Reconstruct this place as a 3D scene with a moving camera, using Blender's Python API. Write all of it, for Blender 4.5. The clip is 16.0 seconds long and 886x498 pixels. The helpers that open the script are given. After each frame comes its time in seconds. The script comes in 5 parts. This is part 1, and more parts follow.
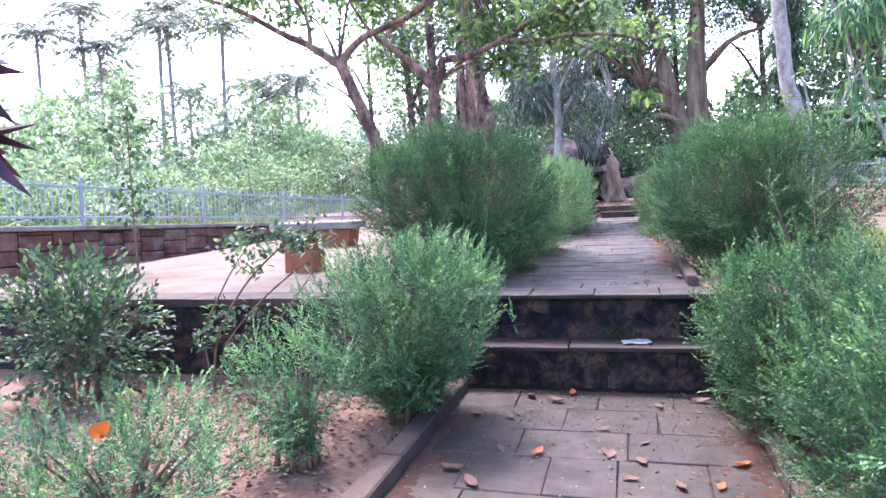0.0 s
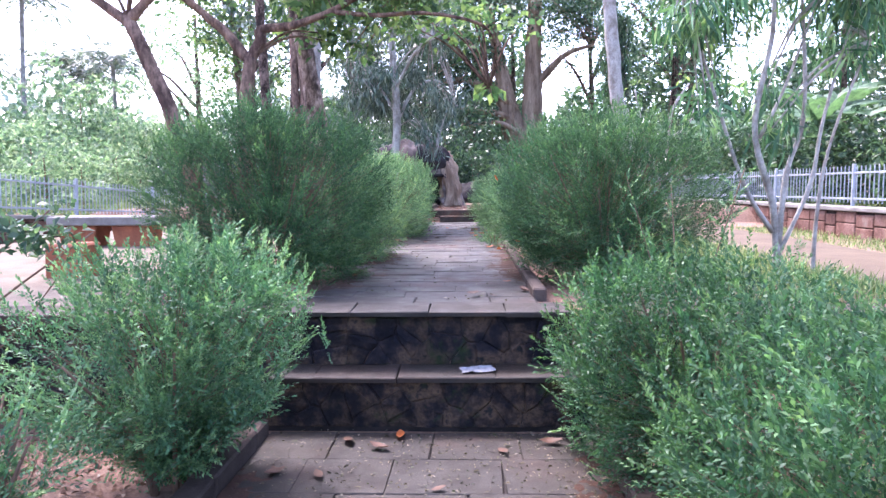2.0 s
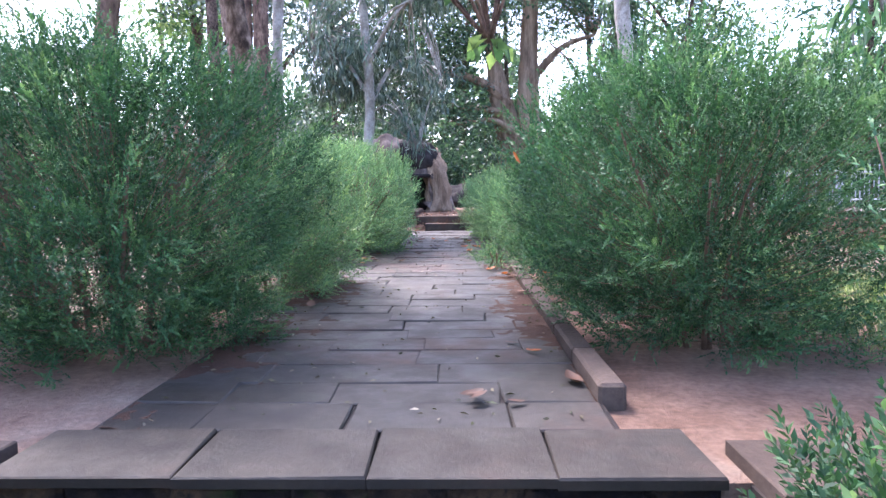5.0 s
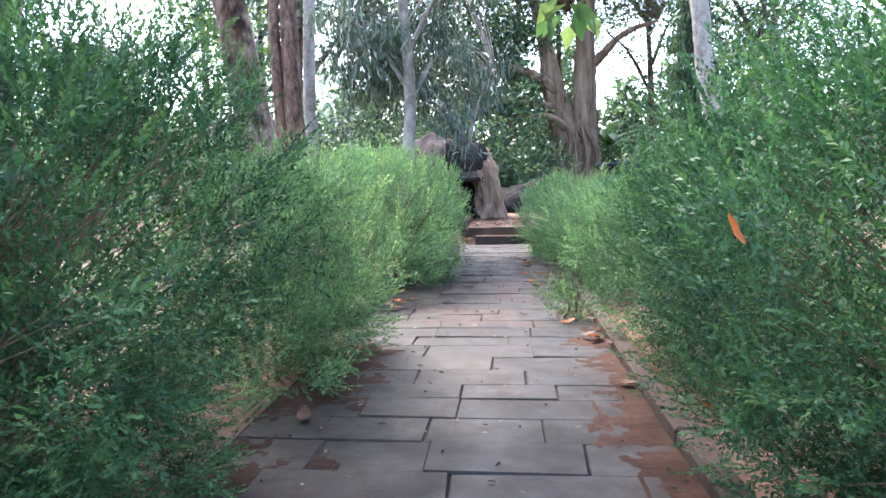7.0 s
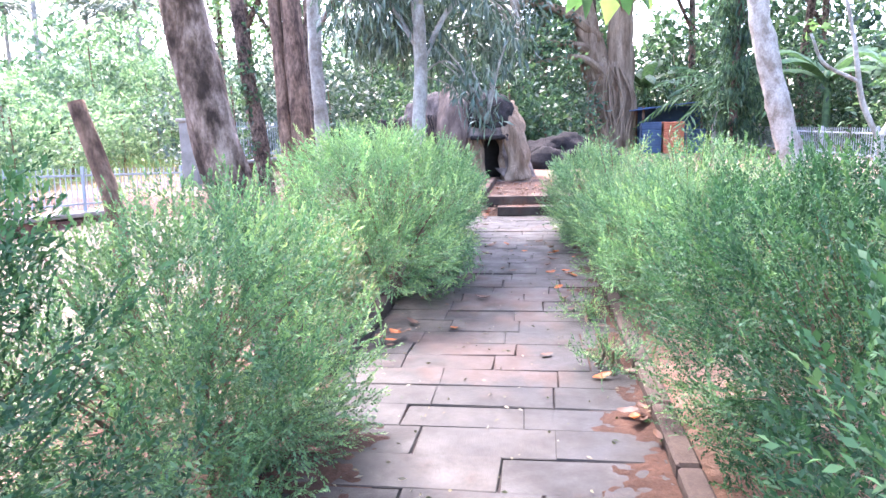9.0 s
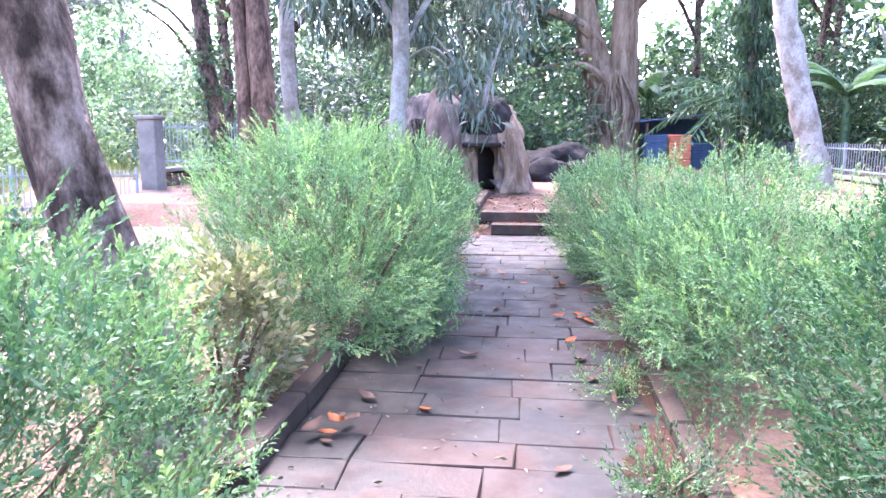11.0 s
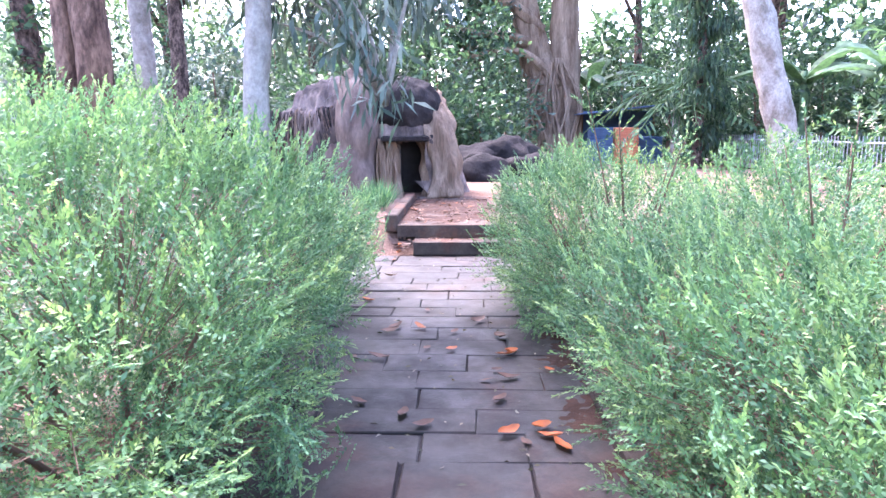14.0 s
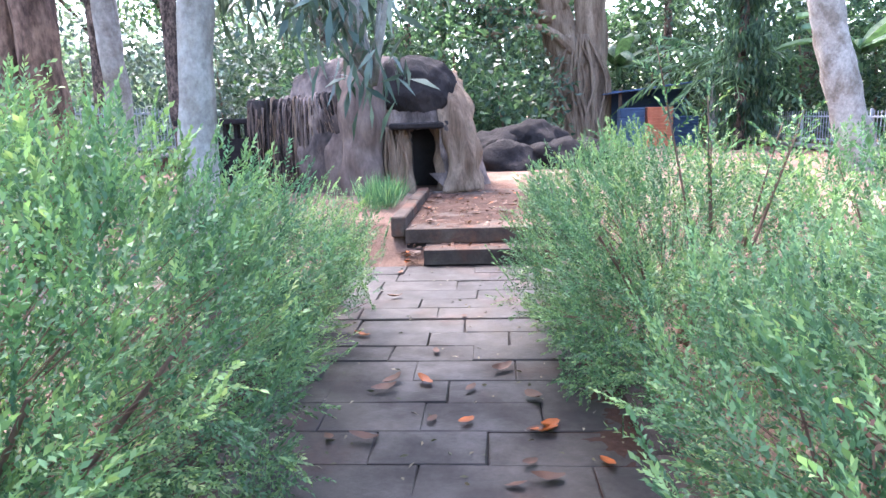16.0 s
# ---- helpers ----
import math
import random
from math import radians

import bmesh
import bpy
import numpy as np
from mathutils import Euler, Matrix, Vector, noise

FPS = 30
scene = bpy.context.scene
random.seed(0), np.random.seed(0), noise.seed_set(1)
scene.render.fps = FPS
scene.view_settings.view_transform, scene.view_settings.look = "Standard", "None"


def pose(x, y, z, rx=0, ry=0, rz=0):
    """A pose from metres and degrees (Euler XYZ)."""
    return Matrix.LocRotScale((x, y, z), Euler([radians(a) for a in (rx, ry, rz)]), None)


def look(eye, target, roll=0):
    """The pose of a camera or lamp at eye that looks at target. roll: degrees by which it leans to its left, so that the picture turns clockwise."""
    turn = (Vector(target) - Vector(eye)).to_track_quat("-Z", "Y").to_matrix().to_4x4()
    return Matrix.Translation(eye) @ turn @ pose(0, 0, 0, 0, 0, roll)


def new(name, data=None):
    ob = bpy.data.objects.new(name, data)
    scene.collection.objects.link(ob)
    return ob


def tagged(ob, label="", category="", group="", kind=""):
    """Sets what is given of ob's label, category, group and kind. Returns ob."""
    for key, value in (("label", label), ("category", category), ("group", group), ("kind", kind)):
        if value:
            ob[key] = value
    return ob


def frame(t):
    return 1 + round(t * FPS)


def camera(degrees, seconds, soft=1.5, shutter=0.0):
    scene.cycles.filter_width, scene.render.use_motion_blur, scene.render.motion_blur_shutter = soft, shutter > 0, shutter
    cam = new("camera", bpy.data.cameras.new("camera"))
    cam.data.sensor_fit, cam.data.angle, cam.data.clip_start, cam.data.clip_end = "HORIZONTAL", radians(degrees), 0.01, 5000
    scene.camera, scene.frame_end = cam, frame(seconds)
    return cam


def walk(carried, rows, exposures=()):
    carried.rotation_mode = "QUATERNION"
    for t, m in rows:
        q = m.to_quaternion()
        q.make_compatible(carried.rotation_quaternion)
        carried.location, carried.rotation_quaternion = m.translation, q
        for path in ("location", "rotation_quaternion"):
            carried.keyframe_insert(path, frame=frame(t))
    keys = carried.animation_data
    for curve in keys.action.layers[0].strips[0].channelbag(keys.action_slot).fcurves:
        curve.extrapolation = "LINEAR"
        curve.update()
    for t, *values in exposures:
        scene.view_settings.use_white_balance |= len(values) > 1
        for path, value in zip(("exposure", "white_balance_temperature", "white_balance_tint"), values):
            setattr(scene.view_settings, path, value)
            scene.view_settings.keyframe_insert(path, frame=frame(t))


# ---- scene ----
cam = camera(66.1, 16.0)
PATH = [
    (0, (0.124, -0.768, 1.486), (-0.413, 1.15, 1.311), -2.9),
    (0.5, (0.066, -0.611, 1.475), (-0.315, 1.344, 1.297), -2.5),
    (1, (0.088, -0.425, 1.44), (-0.184, 1.549, 1.276), -2.1),
    (1.5, (0.151, -0.134, 1.419), (0.057, 1.857, 1.256), -1.0),
    (2, (0.081, 0.24, 1.408), (0.006, 2.23, 1.228), -0.5),
    (2.5, (0.076, 0.634, 1.363), (-0.104, 2.619, 1.188), -0.5),
    (3, (0.057, 0.998, 1.382), (-0.18, 2.975, 1.194), -0.9),
    (3.5, (0.033, 1.446, 1.356), (-0.221, 3.419, 1.146), -0.7),
    (4, (0.034, 1.862, 1.356), (-0.127, 3.847, 1.174), -0.7),
    (4.2, (0.084, 2.052, 1.337), (0.017, 4.043, 1.154), -1.2),
    (6.3, (0.001, 3.754, 1.365), (-0.044, 5.749, 1.233), -0.2),
    (6.5, (-0.01, 3.92, 1.346), (-0.107, 5.913, 1.206), -0.4),
    (7, (-0.045, 4.345, 1.543), (-0.231, 6.329, 1.367), -1.1),
    (7.5, (0.003, 4.615, 1.737), (-0.198, 6.587, 1.468), -0.9),
    (8, (0.066, 4.836, 1.938), (-0.165, 6.794, 1.605), -1.2),
    (8.5, (0.085, 5.048, 1.929), (-0.187, 6.999, 1.581), -1.5),
    (9, (0.013, 5.382, 1.967), (-0.258, 7.331, 1.609), -1.5),
    (9.2, (0.008, 5.462, 1.969), (-0.259, 7.414, 1.626), -1.4),
    (11.3, (-0.076, 7.009, 1.87), (-0.325, 8.966, 1.543), 0.0),
    (11.5, (-0.073, 7.159, 1.868), (-0.322, 9.117, 1.543), -0.3),
    (12, (-0.067, 7.551, 1.832), (-0.295, 9.51, 1.498), -0.6),
    (12.5, (-0.073, 7.86, 1.825), (-0.216, 9.829, 1.505), -0.7),
    (13, (-0.04, 8.227, 1.83), (-0.132, 10.198, 1.5), -0.3),
    (13.5, (-0.007, 8.507, 1.805), (-0.091, 10.48, 1.486), -1.5),
    (14, (-0.022, 8.846, 1.818), (-0.094, 10.815, 1.477), -0.3),
    (14.5, (0.039, 9.118, 1.817), (-0.037, 11.083, 1.455), -2.2),
    (15, (0.042, 9.37, 1.823), (-0.053, 11.337, 1.472), -2.3),
    (15.5, (-0.001, 9.715, 1.826), (-0.131, 11.675, 1.454), -1.7),
    (16, (0.002, 9.918, 1.822), (-0.14, 11.876, 1.44), -1.8),
]
EXPOSURES = [(0, 3.08, 5950, 31), (3, 3.08, 5950, 31), (4.2, 3.02, 5950, 27), (6.3, 3.05, 6150, 20), (7, 3.08, 6300, 16), (8, 3.61, 6250, 23), (9.2, 3.8, 6050, 26), (11.3, 3.82, 5850, 32), (12, 3.64, 6050, 30), (12.5, 3.58, 6150, 32), (13.2, 3.84, 5850, 34), (14.2, 3.82, 5900, 32), (15, 3.55, 6050, 28), (16, 3.47, 6100, 21)]
walk(cam, [(t, look(eye, target, roll)) for t, eye, target, roll in PATH], EXPOSURES)

# ---- world, sun, exposure ----
world = bpy.data.worlds.new("world")
scene.world = world
world.use_nodes = True
wn = world.node_tree.nodes
sky = wn.new("ShaderNodeTexSky")
sky.sky_type = "NISHITA"
sky.sun_disc = False
SUN_EL, SUN_AZ = radians(56), radians(-35)
sky.sun_elevation, sky.sun_rotation = SUN_EL, SUN_AZ
sky.dust_density, sky.air_density, sky.ozone_density = 2.5, 1.0, 1.0
world.node_tree.links.new(sky.outputs[0], wn["Background"].inputs[0])
wn["Background"].inputs[1].default_value = 0.15
sun = new("sun", bpy.data.lights.new("sun", "SUN"))
sun.data.energy, sun.data.angle, sun.data.color = 1.3, radians(14), (1.0, 0.95, 0.88)
sun.matrix_world = look((0, 0, 0), (-math.sin(SUN_AZ) * math.cos(SUN_EL), -math.cos(SUN_AZ) * math.cos(SUN_EL), -math.sin(SUN_EL)))


# ---- materials ----
def ramp(nt, fac, stops):
    r = nt.nodes.new("ShaderNodeValToRGB")
    el = r.color_ramp.elements
    while len(el) < len(stops):
        el.new(0.5)
    for e, (p, c) in zip(el, stops):
        e.position, e.color = p, (*c, 1)
    nt.links.new(fac, r.inputs[0])
    return r.outputs[0]


def noise_tex(nt, scale, detail=6.0, rough=0.6, stretch=None, kind="Object"):
    if kind == "World":
        out = nt.nodes.new("ShaderNodeNewGeometry").outputs["Position"]
    else:
        out = nt.nodes.new("ShaderNodeTexCoord").outputs[kind]
    if stretch:
        mp = nt.nodes.new("ShaderNodeMapping")
        mp.inputs["Scale"].default_value = stretch
        nt.links.new(out, mp.inputs[0])
        out = mp.outputs[0]
    n = nt.nodes.new("ShaderNodeTexNoise")
    n.inputs["Scale"].default_value, n.inputs["Detail"].default_value, n.inputs["Roughness"].default_value = scale, detail, rough
    nt.links.new(out, n.inputs["Vector"])
    return n.outputs["Fac"]


def mixed(nt, fac, a, b, mode="MIX"):
    m = nt.nodes.new("ShaderNodeMix")
    m.data_type, m.blend_type = "RGBA", mode
    for sock, v in ((m.inputs[0], fac), (m.inputs[6], a), (m.inputs[7], b)):
        if isinstance(v, bpy.types.NodeSocket):
            nt.links.new(v, sock)
        else:
            sock.default_value = v if isinstance(v, float) else (*v, 1)
    return m.outputs[2]


def surface(name, coarse, fine=None, s1=2.0, s2=25.0, rough=0.8, bump=0.3, stretch=None, rand=0.0, rough_var=0.0, depth=0.01, metal=0.0, kind="Object", stain=None):
    """A weathered surface: large stains from the ramp coarse, fine grain from the ramp fine, relief."""
    m = bpy.data.materials.new(name)
    m.use_nodes = True
    nt = m.node_tree
    b = nt.nodes["Principled BSDF"]
    col = ramp(nt, noise_tex(nt, s1, 5, 0.65, stretch, kind), coarse)
    grain = noise_tex(nt, s2, 8, 0.7, stretch, kind)
    if stain:
        col = mixed(nt, ramp(nt, noise_tex(nt, stain[0], 6, 0.7, None, kind), [(stain[2], (0, 0, 0)), (stain[2] + 0.12, (1, 1, 1))]), col, stain[1])
    if fine:
        col = mixed(nt, 1.0, col, ramp(nt, grain, fine), "MULTIPLY")
    if rand:
        info = nt.nodes.new("ShaderNodeObjectInfo")
        lo, hi = 1 - rand, 1 + rand
        col = mixed(nt, 1.0, col, ramp(nt, info.outputs["Random"], [(0, (lo, lo, lo * 1.02)), (1, (hi, hi * 0.97, hi * 0.94))]), "MULTIPLY")
    nt.links.new(col, b.inputs["Base Color"])
    b.inputs["Roughness"].default_value = rough
    b.inputs["Metallic"].default_value = metal
    b.inputs["Specular IOR Level"].default_value = 0.15 if rough >= 0.7 else 0.4
    if rough_var:
        mr = nt.nodes.new("ShaderNodeMapRange")
        mr.inputs[1].default_value, mr.inputs[2].default_value = 0.35, 0.65
        mr.inputs[3].default_value, mr.inputs[4].default_value = rough - rough_var, rough + rough_var
        nt.links.new(noise_tex(nt, s1 * 1.7, 4, 0.6, None, kind), mr.inputs[0])
        nt.links.new(mr.outputs[0], b.inputs["Roughness"])
    bp = nt.nodes.new("ShaderNodeBump")
    bp.inputs["Strength"].default_value, bp.inputs["Distance"].default_value = bump, depth
    nt.links.new(grain, bp.inputs["Height"])
    nt.links.new(bp.outputs[0], b.inputs["Normal"])
    return m


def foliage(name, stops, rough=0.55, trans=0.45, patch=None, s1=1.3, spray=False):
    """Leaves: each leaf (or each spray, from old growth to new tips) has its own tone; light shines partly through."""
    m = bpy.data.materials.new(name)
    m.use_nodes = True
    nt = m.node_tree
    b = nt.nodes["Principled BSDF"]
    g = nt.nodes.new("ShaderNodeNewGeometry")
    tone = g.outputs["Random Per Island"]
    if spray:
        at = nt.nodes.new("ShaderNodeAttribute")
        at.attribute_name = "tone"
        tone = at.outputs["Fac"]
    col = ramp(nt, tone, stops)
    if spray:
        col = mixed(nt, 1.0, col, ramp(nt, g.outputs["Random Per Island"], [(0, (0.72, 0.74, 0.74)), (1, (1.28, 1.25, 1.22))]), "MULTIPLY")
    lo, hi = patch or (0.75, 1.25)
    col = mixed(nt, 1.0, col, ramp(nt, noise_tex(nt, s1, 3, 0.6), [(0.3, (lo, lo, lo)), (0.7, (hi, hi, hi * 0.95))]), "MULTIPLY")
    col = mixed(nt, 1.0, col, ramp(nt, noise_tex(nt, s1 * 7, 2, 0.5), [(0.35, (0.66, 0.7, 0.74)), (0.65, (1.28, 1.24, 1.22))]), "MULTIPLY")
    nt.links.new(col, b.inputs["Base Color"])
    b.inputs["Roughness"].default_value = rough
    b.inputs["Specular IOR Level"].default_value = 0.3
    t = nt.nodes.new("ShaderNodeBsdfTranslucent")
    nt.links.new(mixed(nt, 1.0, col, (1.15, 1.25, 0.85), "MULTIPLY"), t.inputs[0])
    mx = nt.nodes.new("ShaderNodeMixShader")
    mx.inputs[0].default_value = trans
    nt.links.new(b.outputs[0], mx.inputs[1])
    nt.links.new(t.outputs[0], mx.inputs[2])
    nt.links.new(mx.outputs[0], nt.nodes["Material Output"].inputs[0])
    return m


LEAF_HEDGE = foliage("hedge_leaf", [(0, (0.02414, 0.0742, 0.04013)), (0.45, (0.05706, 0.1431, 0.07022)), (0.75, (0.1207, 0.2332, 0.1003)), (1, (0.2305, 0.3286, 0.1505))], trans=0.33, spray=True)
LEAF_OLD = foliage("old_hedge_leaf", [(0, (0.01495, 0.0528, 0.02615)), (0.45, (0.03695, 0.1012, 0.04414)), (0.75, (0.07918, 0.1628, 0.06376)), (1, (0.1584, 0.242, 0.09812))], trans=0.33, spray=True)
# leaves of the distant trees, with the air's haze put into the colour
LEAF_HAZE_TINT = foliage("haze_tinted_leaf", [(0, (0.17, 0.24, 0.2)), (0.6, (0.27, 0.34, 0.29)), (1, (0.38, 0.43, 0.38))], trans=0.3)
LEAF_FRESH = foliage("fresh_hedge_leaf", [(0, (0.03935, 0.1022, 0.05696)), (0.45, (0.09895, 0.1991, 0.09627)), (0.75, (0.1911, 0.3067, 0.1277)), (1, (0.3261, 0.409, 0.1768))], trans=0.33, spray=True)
LEAF_DARK = foliage("dark_leaf", [(0, (0.024, 0.052, 0.034)), (0.6, (0.055, 0.105, 0.062)), (1, (0.12, 0.185, 0.1))], rough=0.4)
LEAF_CANOPY = foliage("canopy_leaf", [(0, (0.035, 0.08, 0.04)), (0.5, (0.08, 0.15, 0.06)), (1, (0.2, 0.27, 0.1))], trans=0.45)
LEAF_GREY = foliage("grey_leaf", [(0, (0.04, 0.07, 0.055)), (0.6, (0.09, 0.13, 0.1)), (1, (0.19, 0.23, 0.19))], rough=0.35, trans=0.25)
# palm leaves greyed and paled: distance haze painted into their colour
LEAF_PALM_HAZED = foliage("hazed_palm_leaf", [(0, (0.07, 0.1, 0.085)), (0.6, (0.13, 0.17, 0.14)), (1, (0.2, 0.23, 0.18))], trans=0.3)
LEAF_BANANA = foliage("banana_leaf", [(0, (0.06, 0.12, 0.07)), (1, (0.15, 0.25, 0.12))], rough=0.45, trans=0.4)
LEAF_WILD = foliage("wild_leaf", [(0, (0.0792, 0.15, 0.0945)), (0.5, (0.158, 0.246, 0.147)), (1, (0.29, 0.361, 0.252))], trans=0.5)
LEAF_PURPLE = foliage("purple_leaf", [(0, (0.02, 0.009, 0.018)), (1, (0.055, 0.022, 0.042))], rough=0.6, trans=0.15)
LEAF_PALE = foliage("variegated_leaf", [(0, (0.155, 0.2038, 0.0775)), (0.5, (0.3488, 0.3225, 0.2013)), (1, (0.465, 0.425, 0.31))], trans=0.3)
LEAF_DEAD = foliage("dead_leaf", [(0, (0.06, 0.03, 0.021)), (0.5, (0.135, 0.064, 0.037)), (0.85, (0.21, 0.118, 0.072)), (1, (0.3, 0.25, 0.19))], rough=0.6, trans=0.1)
LEAF_ORANGE = foliage("orange_leaf", [(0, (0.36, 0.0675, 0.016)), (1, (0.52, 0.188, 0.04))], rough=0.5, trans=0.2)
GRASS = foliage("grass_blade", [(0, (0.08, 0.14, 0.04)), (0.6, (0.17, 0.24, 0.08)), (1, (0.35, 0.36, 0.18))], trans=0.3)
BARK = surface("brown_bark", [(0.4, (0.0455, 0.0324, 0.027)), (0.6, (0.195, 0.142, 0.115))], [(0.35, (0.4, 0.4, 0.4)), (0.65, (1.2, 1.15, 1.1))], 7, 28, 0.95, 1.0, (1, 1, 0.55), depth=0.05)
BARK_PLATE = surface("plated_bark", [(0.38, (0.0715, 0.0502, 0.0416)), (0.5, (0.221, 0.158, 0.13)), (0.62, (0.468, 0.356, 0.305))], [(0.35, (0.5, 0.48, 0.47)), (0.65, (1.2, 1.17, 1.15))], 9, 30, 0.92, 1.0, (1, 1, 0.5), depth=0.05)
BARK_RED = surface("reddish_bark", [(0.4, (0.0858, 0.053, 0.0412)), (0.6, (0.272, 0.179, 0.132))], [(0.35, (0.5, 0.5, 0.5)), (0.65, (1.15, 1.12, 1.1))], 8, 30, 0.9, 0.9, (1, 1, 0.4), depth=0.03)
BARK_PALE = surface("pale_bark", [(0.38, (0.19, 0.165, 0.135)), (0.58, (0.36, 0.34, 0.301))], [(0.35, (0.65, 0.65, 0.65)), (0.65, (1.1, 1.1, 1.1))], 4, 30, 0.85, 0.6, (1, 1, 0.8), depth=0.02)
BARK_ROOT = surface("root_bark", [(0.35, (0.1564, 0.1071, 0.07371)), (0.65, (0.4403, 0.3345, 0.2457))], [(0.3, (0.4675, 0.4565, 0.429)), (0.7, (0.9775, 0.913, 0.858))], 1.5, 14, 0.9, 0.9, (2.5, 2.5, 0.3), depth=0.05)
TWIG = surface("twig", [(0.3, (0.08, 0.05, 0.035)), (0.7, (0.2, 0.13, 0.09))], None, 8, 60, 0.9, 0.3)
SLAB = surface("paving_stone", [(0.3, (0.01126, 0.009328, 0.00756)), (0.5, (0.02332, 0.01892, 0.01494)), (0.7, (0.04928, 0.0418, 0.0333)), (0.82, (0.07392, 0.06776, 0.0549))], [(0.25, (0.44, 0.4224, 0.414)), (0.75, (0.9856, 0.9504, 0.936))], 2.6, 55, 0.62, 0.35, rand=0.25, rough_var=0.16, depth=0.006, kind="World", stain=(1.1, (0.06, 0.034, 0.024), 0.52))
STEP = surface("step_stone", [(0.3, (0.01477, 0.01102, 0.007808)), (0.7, (0.03938, 0.0301, 0.02118))], [(0.25, (0.45, 0.432, 0.384)), (0.75, (0.8625, 0.8064, 0.704))], 3, 45, 0.66, 0.5, rand=0.15, rough_var=0.15, depth=0.008, kind="World", stain=(1.6, (0.045, 0.028, 0.02), 0.5))
RUBBLE = surface("mossy_rubble", [(0.34, (0.009, 0.009, 0.014)), (0.46, (0.022, 0.018, 0.02)), (0.54, (0.06, 0.042, 0.032)), (0.6, (0.1, 0.066, 0.045)), (0.66, (0.02, 0.02, 0.02))], [(0.25, (0.5, 0.5, 0.5)), (0.75, (1.2, 1.15, 1.1))], 6.5, 40, 0.75, 0.9, rand=0.3, depth=0.02, kind="World", stain=(2.6, (0.022, 0.045, 0.012), 0.56))
MORTAR = surface("dark_mortar", [(0.3, (0.014, 0.012, 0.012)), (0.7, (0.045, 0.035, 0.03))], None, 6, 60, 0.9, 0.5)
KERB = surface("kerb_concrete", [(0.3, (0.04, 0.028, 0.022)), (0.7, (0.1, 0.074, 0.058))], [(0.3, (0.7, 0.7, 0.7)), (0.7, (1.1, 1.1, 1.1))], 3, 50, 0.8, 0.5, rand=0.12, kind="World")
KERB_RED = surface("earth_stained_stone", [(0.3, (0.043, 0.0305, 0.0238)), (0.7, (0.111, 0.0848, 0.0657))], [(0.3, (0.65, 0.65, 0.65)), (0.7, (1.1, 1.1, 1.1))], 4, 45, 0.85, 0.6, rand=0.15, kind="World", stain=(1.5, (0.12, 0.062, 0.04), 0.5))
SOIL = surface("red_soil", [(0.3, (0.13, 0.07, 0.046)), (0.55, (0.235, 0.15, 0.108)), (0.75, (0.3, 0.235, 0.185))], [(0.3, (0.6, 0.6, 0.6)), (0.7, (1.15, 1.15, 1.15))], 1.2, 30, 0.95, 0.9, depth=0.03)
SOIL_WET = surface("damp_earth", [(0.3, (0.035, 0.018, 0.012)), (0.7, (0.085, 0.045, 0.03))], [(0.3, (0.6, 0.6, 0.6)), (0.7, (1.2, 1.15, 1.1))], 4, 50, 0.85, 0.9, depth=0.012)
LITTER = foliage("leaf_bits", [(0, (0.03, 0.045, 0.0144)), (0.4, (0.09, 0.075, 0.036)), (0.8, (0.165, 0.135, 0.0864)), (1, (0.285, 0.255, 0.1944))], trans=0.1)
CEMENT = surface("pinkish_cement", [(0.35, (0.08294, 0.06065, 0.05284)), (0.65, (0.1862, 0.1451, 0.1243))], [(0.3, (0.672, 0.6552, 0.6216)), (0.7, (1.104, 1.048, 0.9768))], 2.5, 18, 0.9, 0.6, (1.5, 1.5, 0.5), depth=0.02)
SAND = surface("sandy_earth", [(0.3, (0.104, 0.0772, 0.0534)), (0.7, (0.18, 0.149, 0.112))], [(0.3, (0.8, 0.78, 0.76)), (0.7, (1.1, 1.1, 1.1))], 1.5, 40, 0.95, 0.5)
CONCRETE = surface("pale_concrete", [(0.3, (0.09672, 0.07784, 0.05832)), (0.7, (0.1612, 0.1344, 0.1038))], [(0.3, (0.6851, 0.6015, 0.4957)), (0.7, (0.8705, 0.7642, 0.6299))], 1.5, 60, 0.8, 0.2)
REDWALL = surface("red_laterite", [(0.3, (0.055, 0.028, 0.022)), (0.5, (0.13, 0.068, 0.052)), (0.72, (0.22, 0.145, 0.12))], [(0.3, (0.65, 0.65, 0.65)), (0.7, (1.15, 1.15, 1.15))], 3, 35, 0.9, 0.7, rand=0.25, depth=0.015, kind="World", stain=(1.3, (0.2, 0.17, 0.14), 0.56))
COPING = surface("grey_coping", [(0.3, (0.12, 0.11, 0.095)), (0.7, (0.26, 0.24, 0.215))], None, 3, 40, 0.85, 0.4)
FENCE = surface("blue_grey_fence_paint", [(0.35, (0.19, 0.215, 0.24)), (0.7, (0.3, 0.325, 0.35))], None, 6, 50, 0.55, 0.1)
REDPAINT = surface("red_oxide_paint", [(0.3, (0.17, 0.05, 0.028)), (0.7, (0.32, 0.12, 0.06))], [(0.3, (0.8, 0.8, 0.8)), (0.7, (1.1, 1.1, 1.1))], 5, 50, 0.8, 0.3)
ROCK = surface("sculpted_cement_rock", [(0.36, (0.0208, 0.01869, 0.01715)), (0.48, (0.0715, 0.05594, 0.04915)), (0.58, (0.156, 0.1225, 0.1044)), (0.68, (0.26, 0.1997, 0.1664))], [(0.25, (0.65, 0.64, 0.64)), (0.75, (1.56, 1.51, 1.485))], 1.3, 14, 0.9, 0.7, (1.6, 1.6, 0.7), depth=0.03)
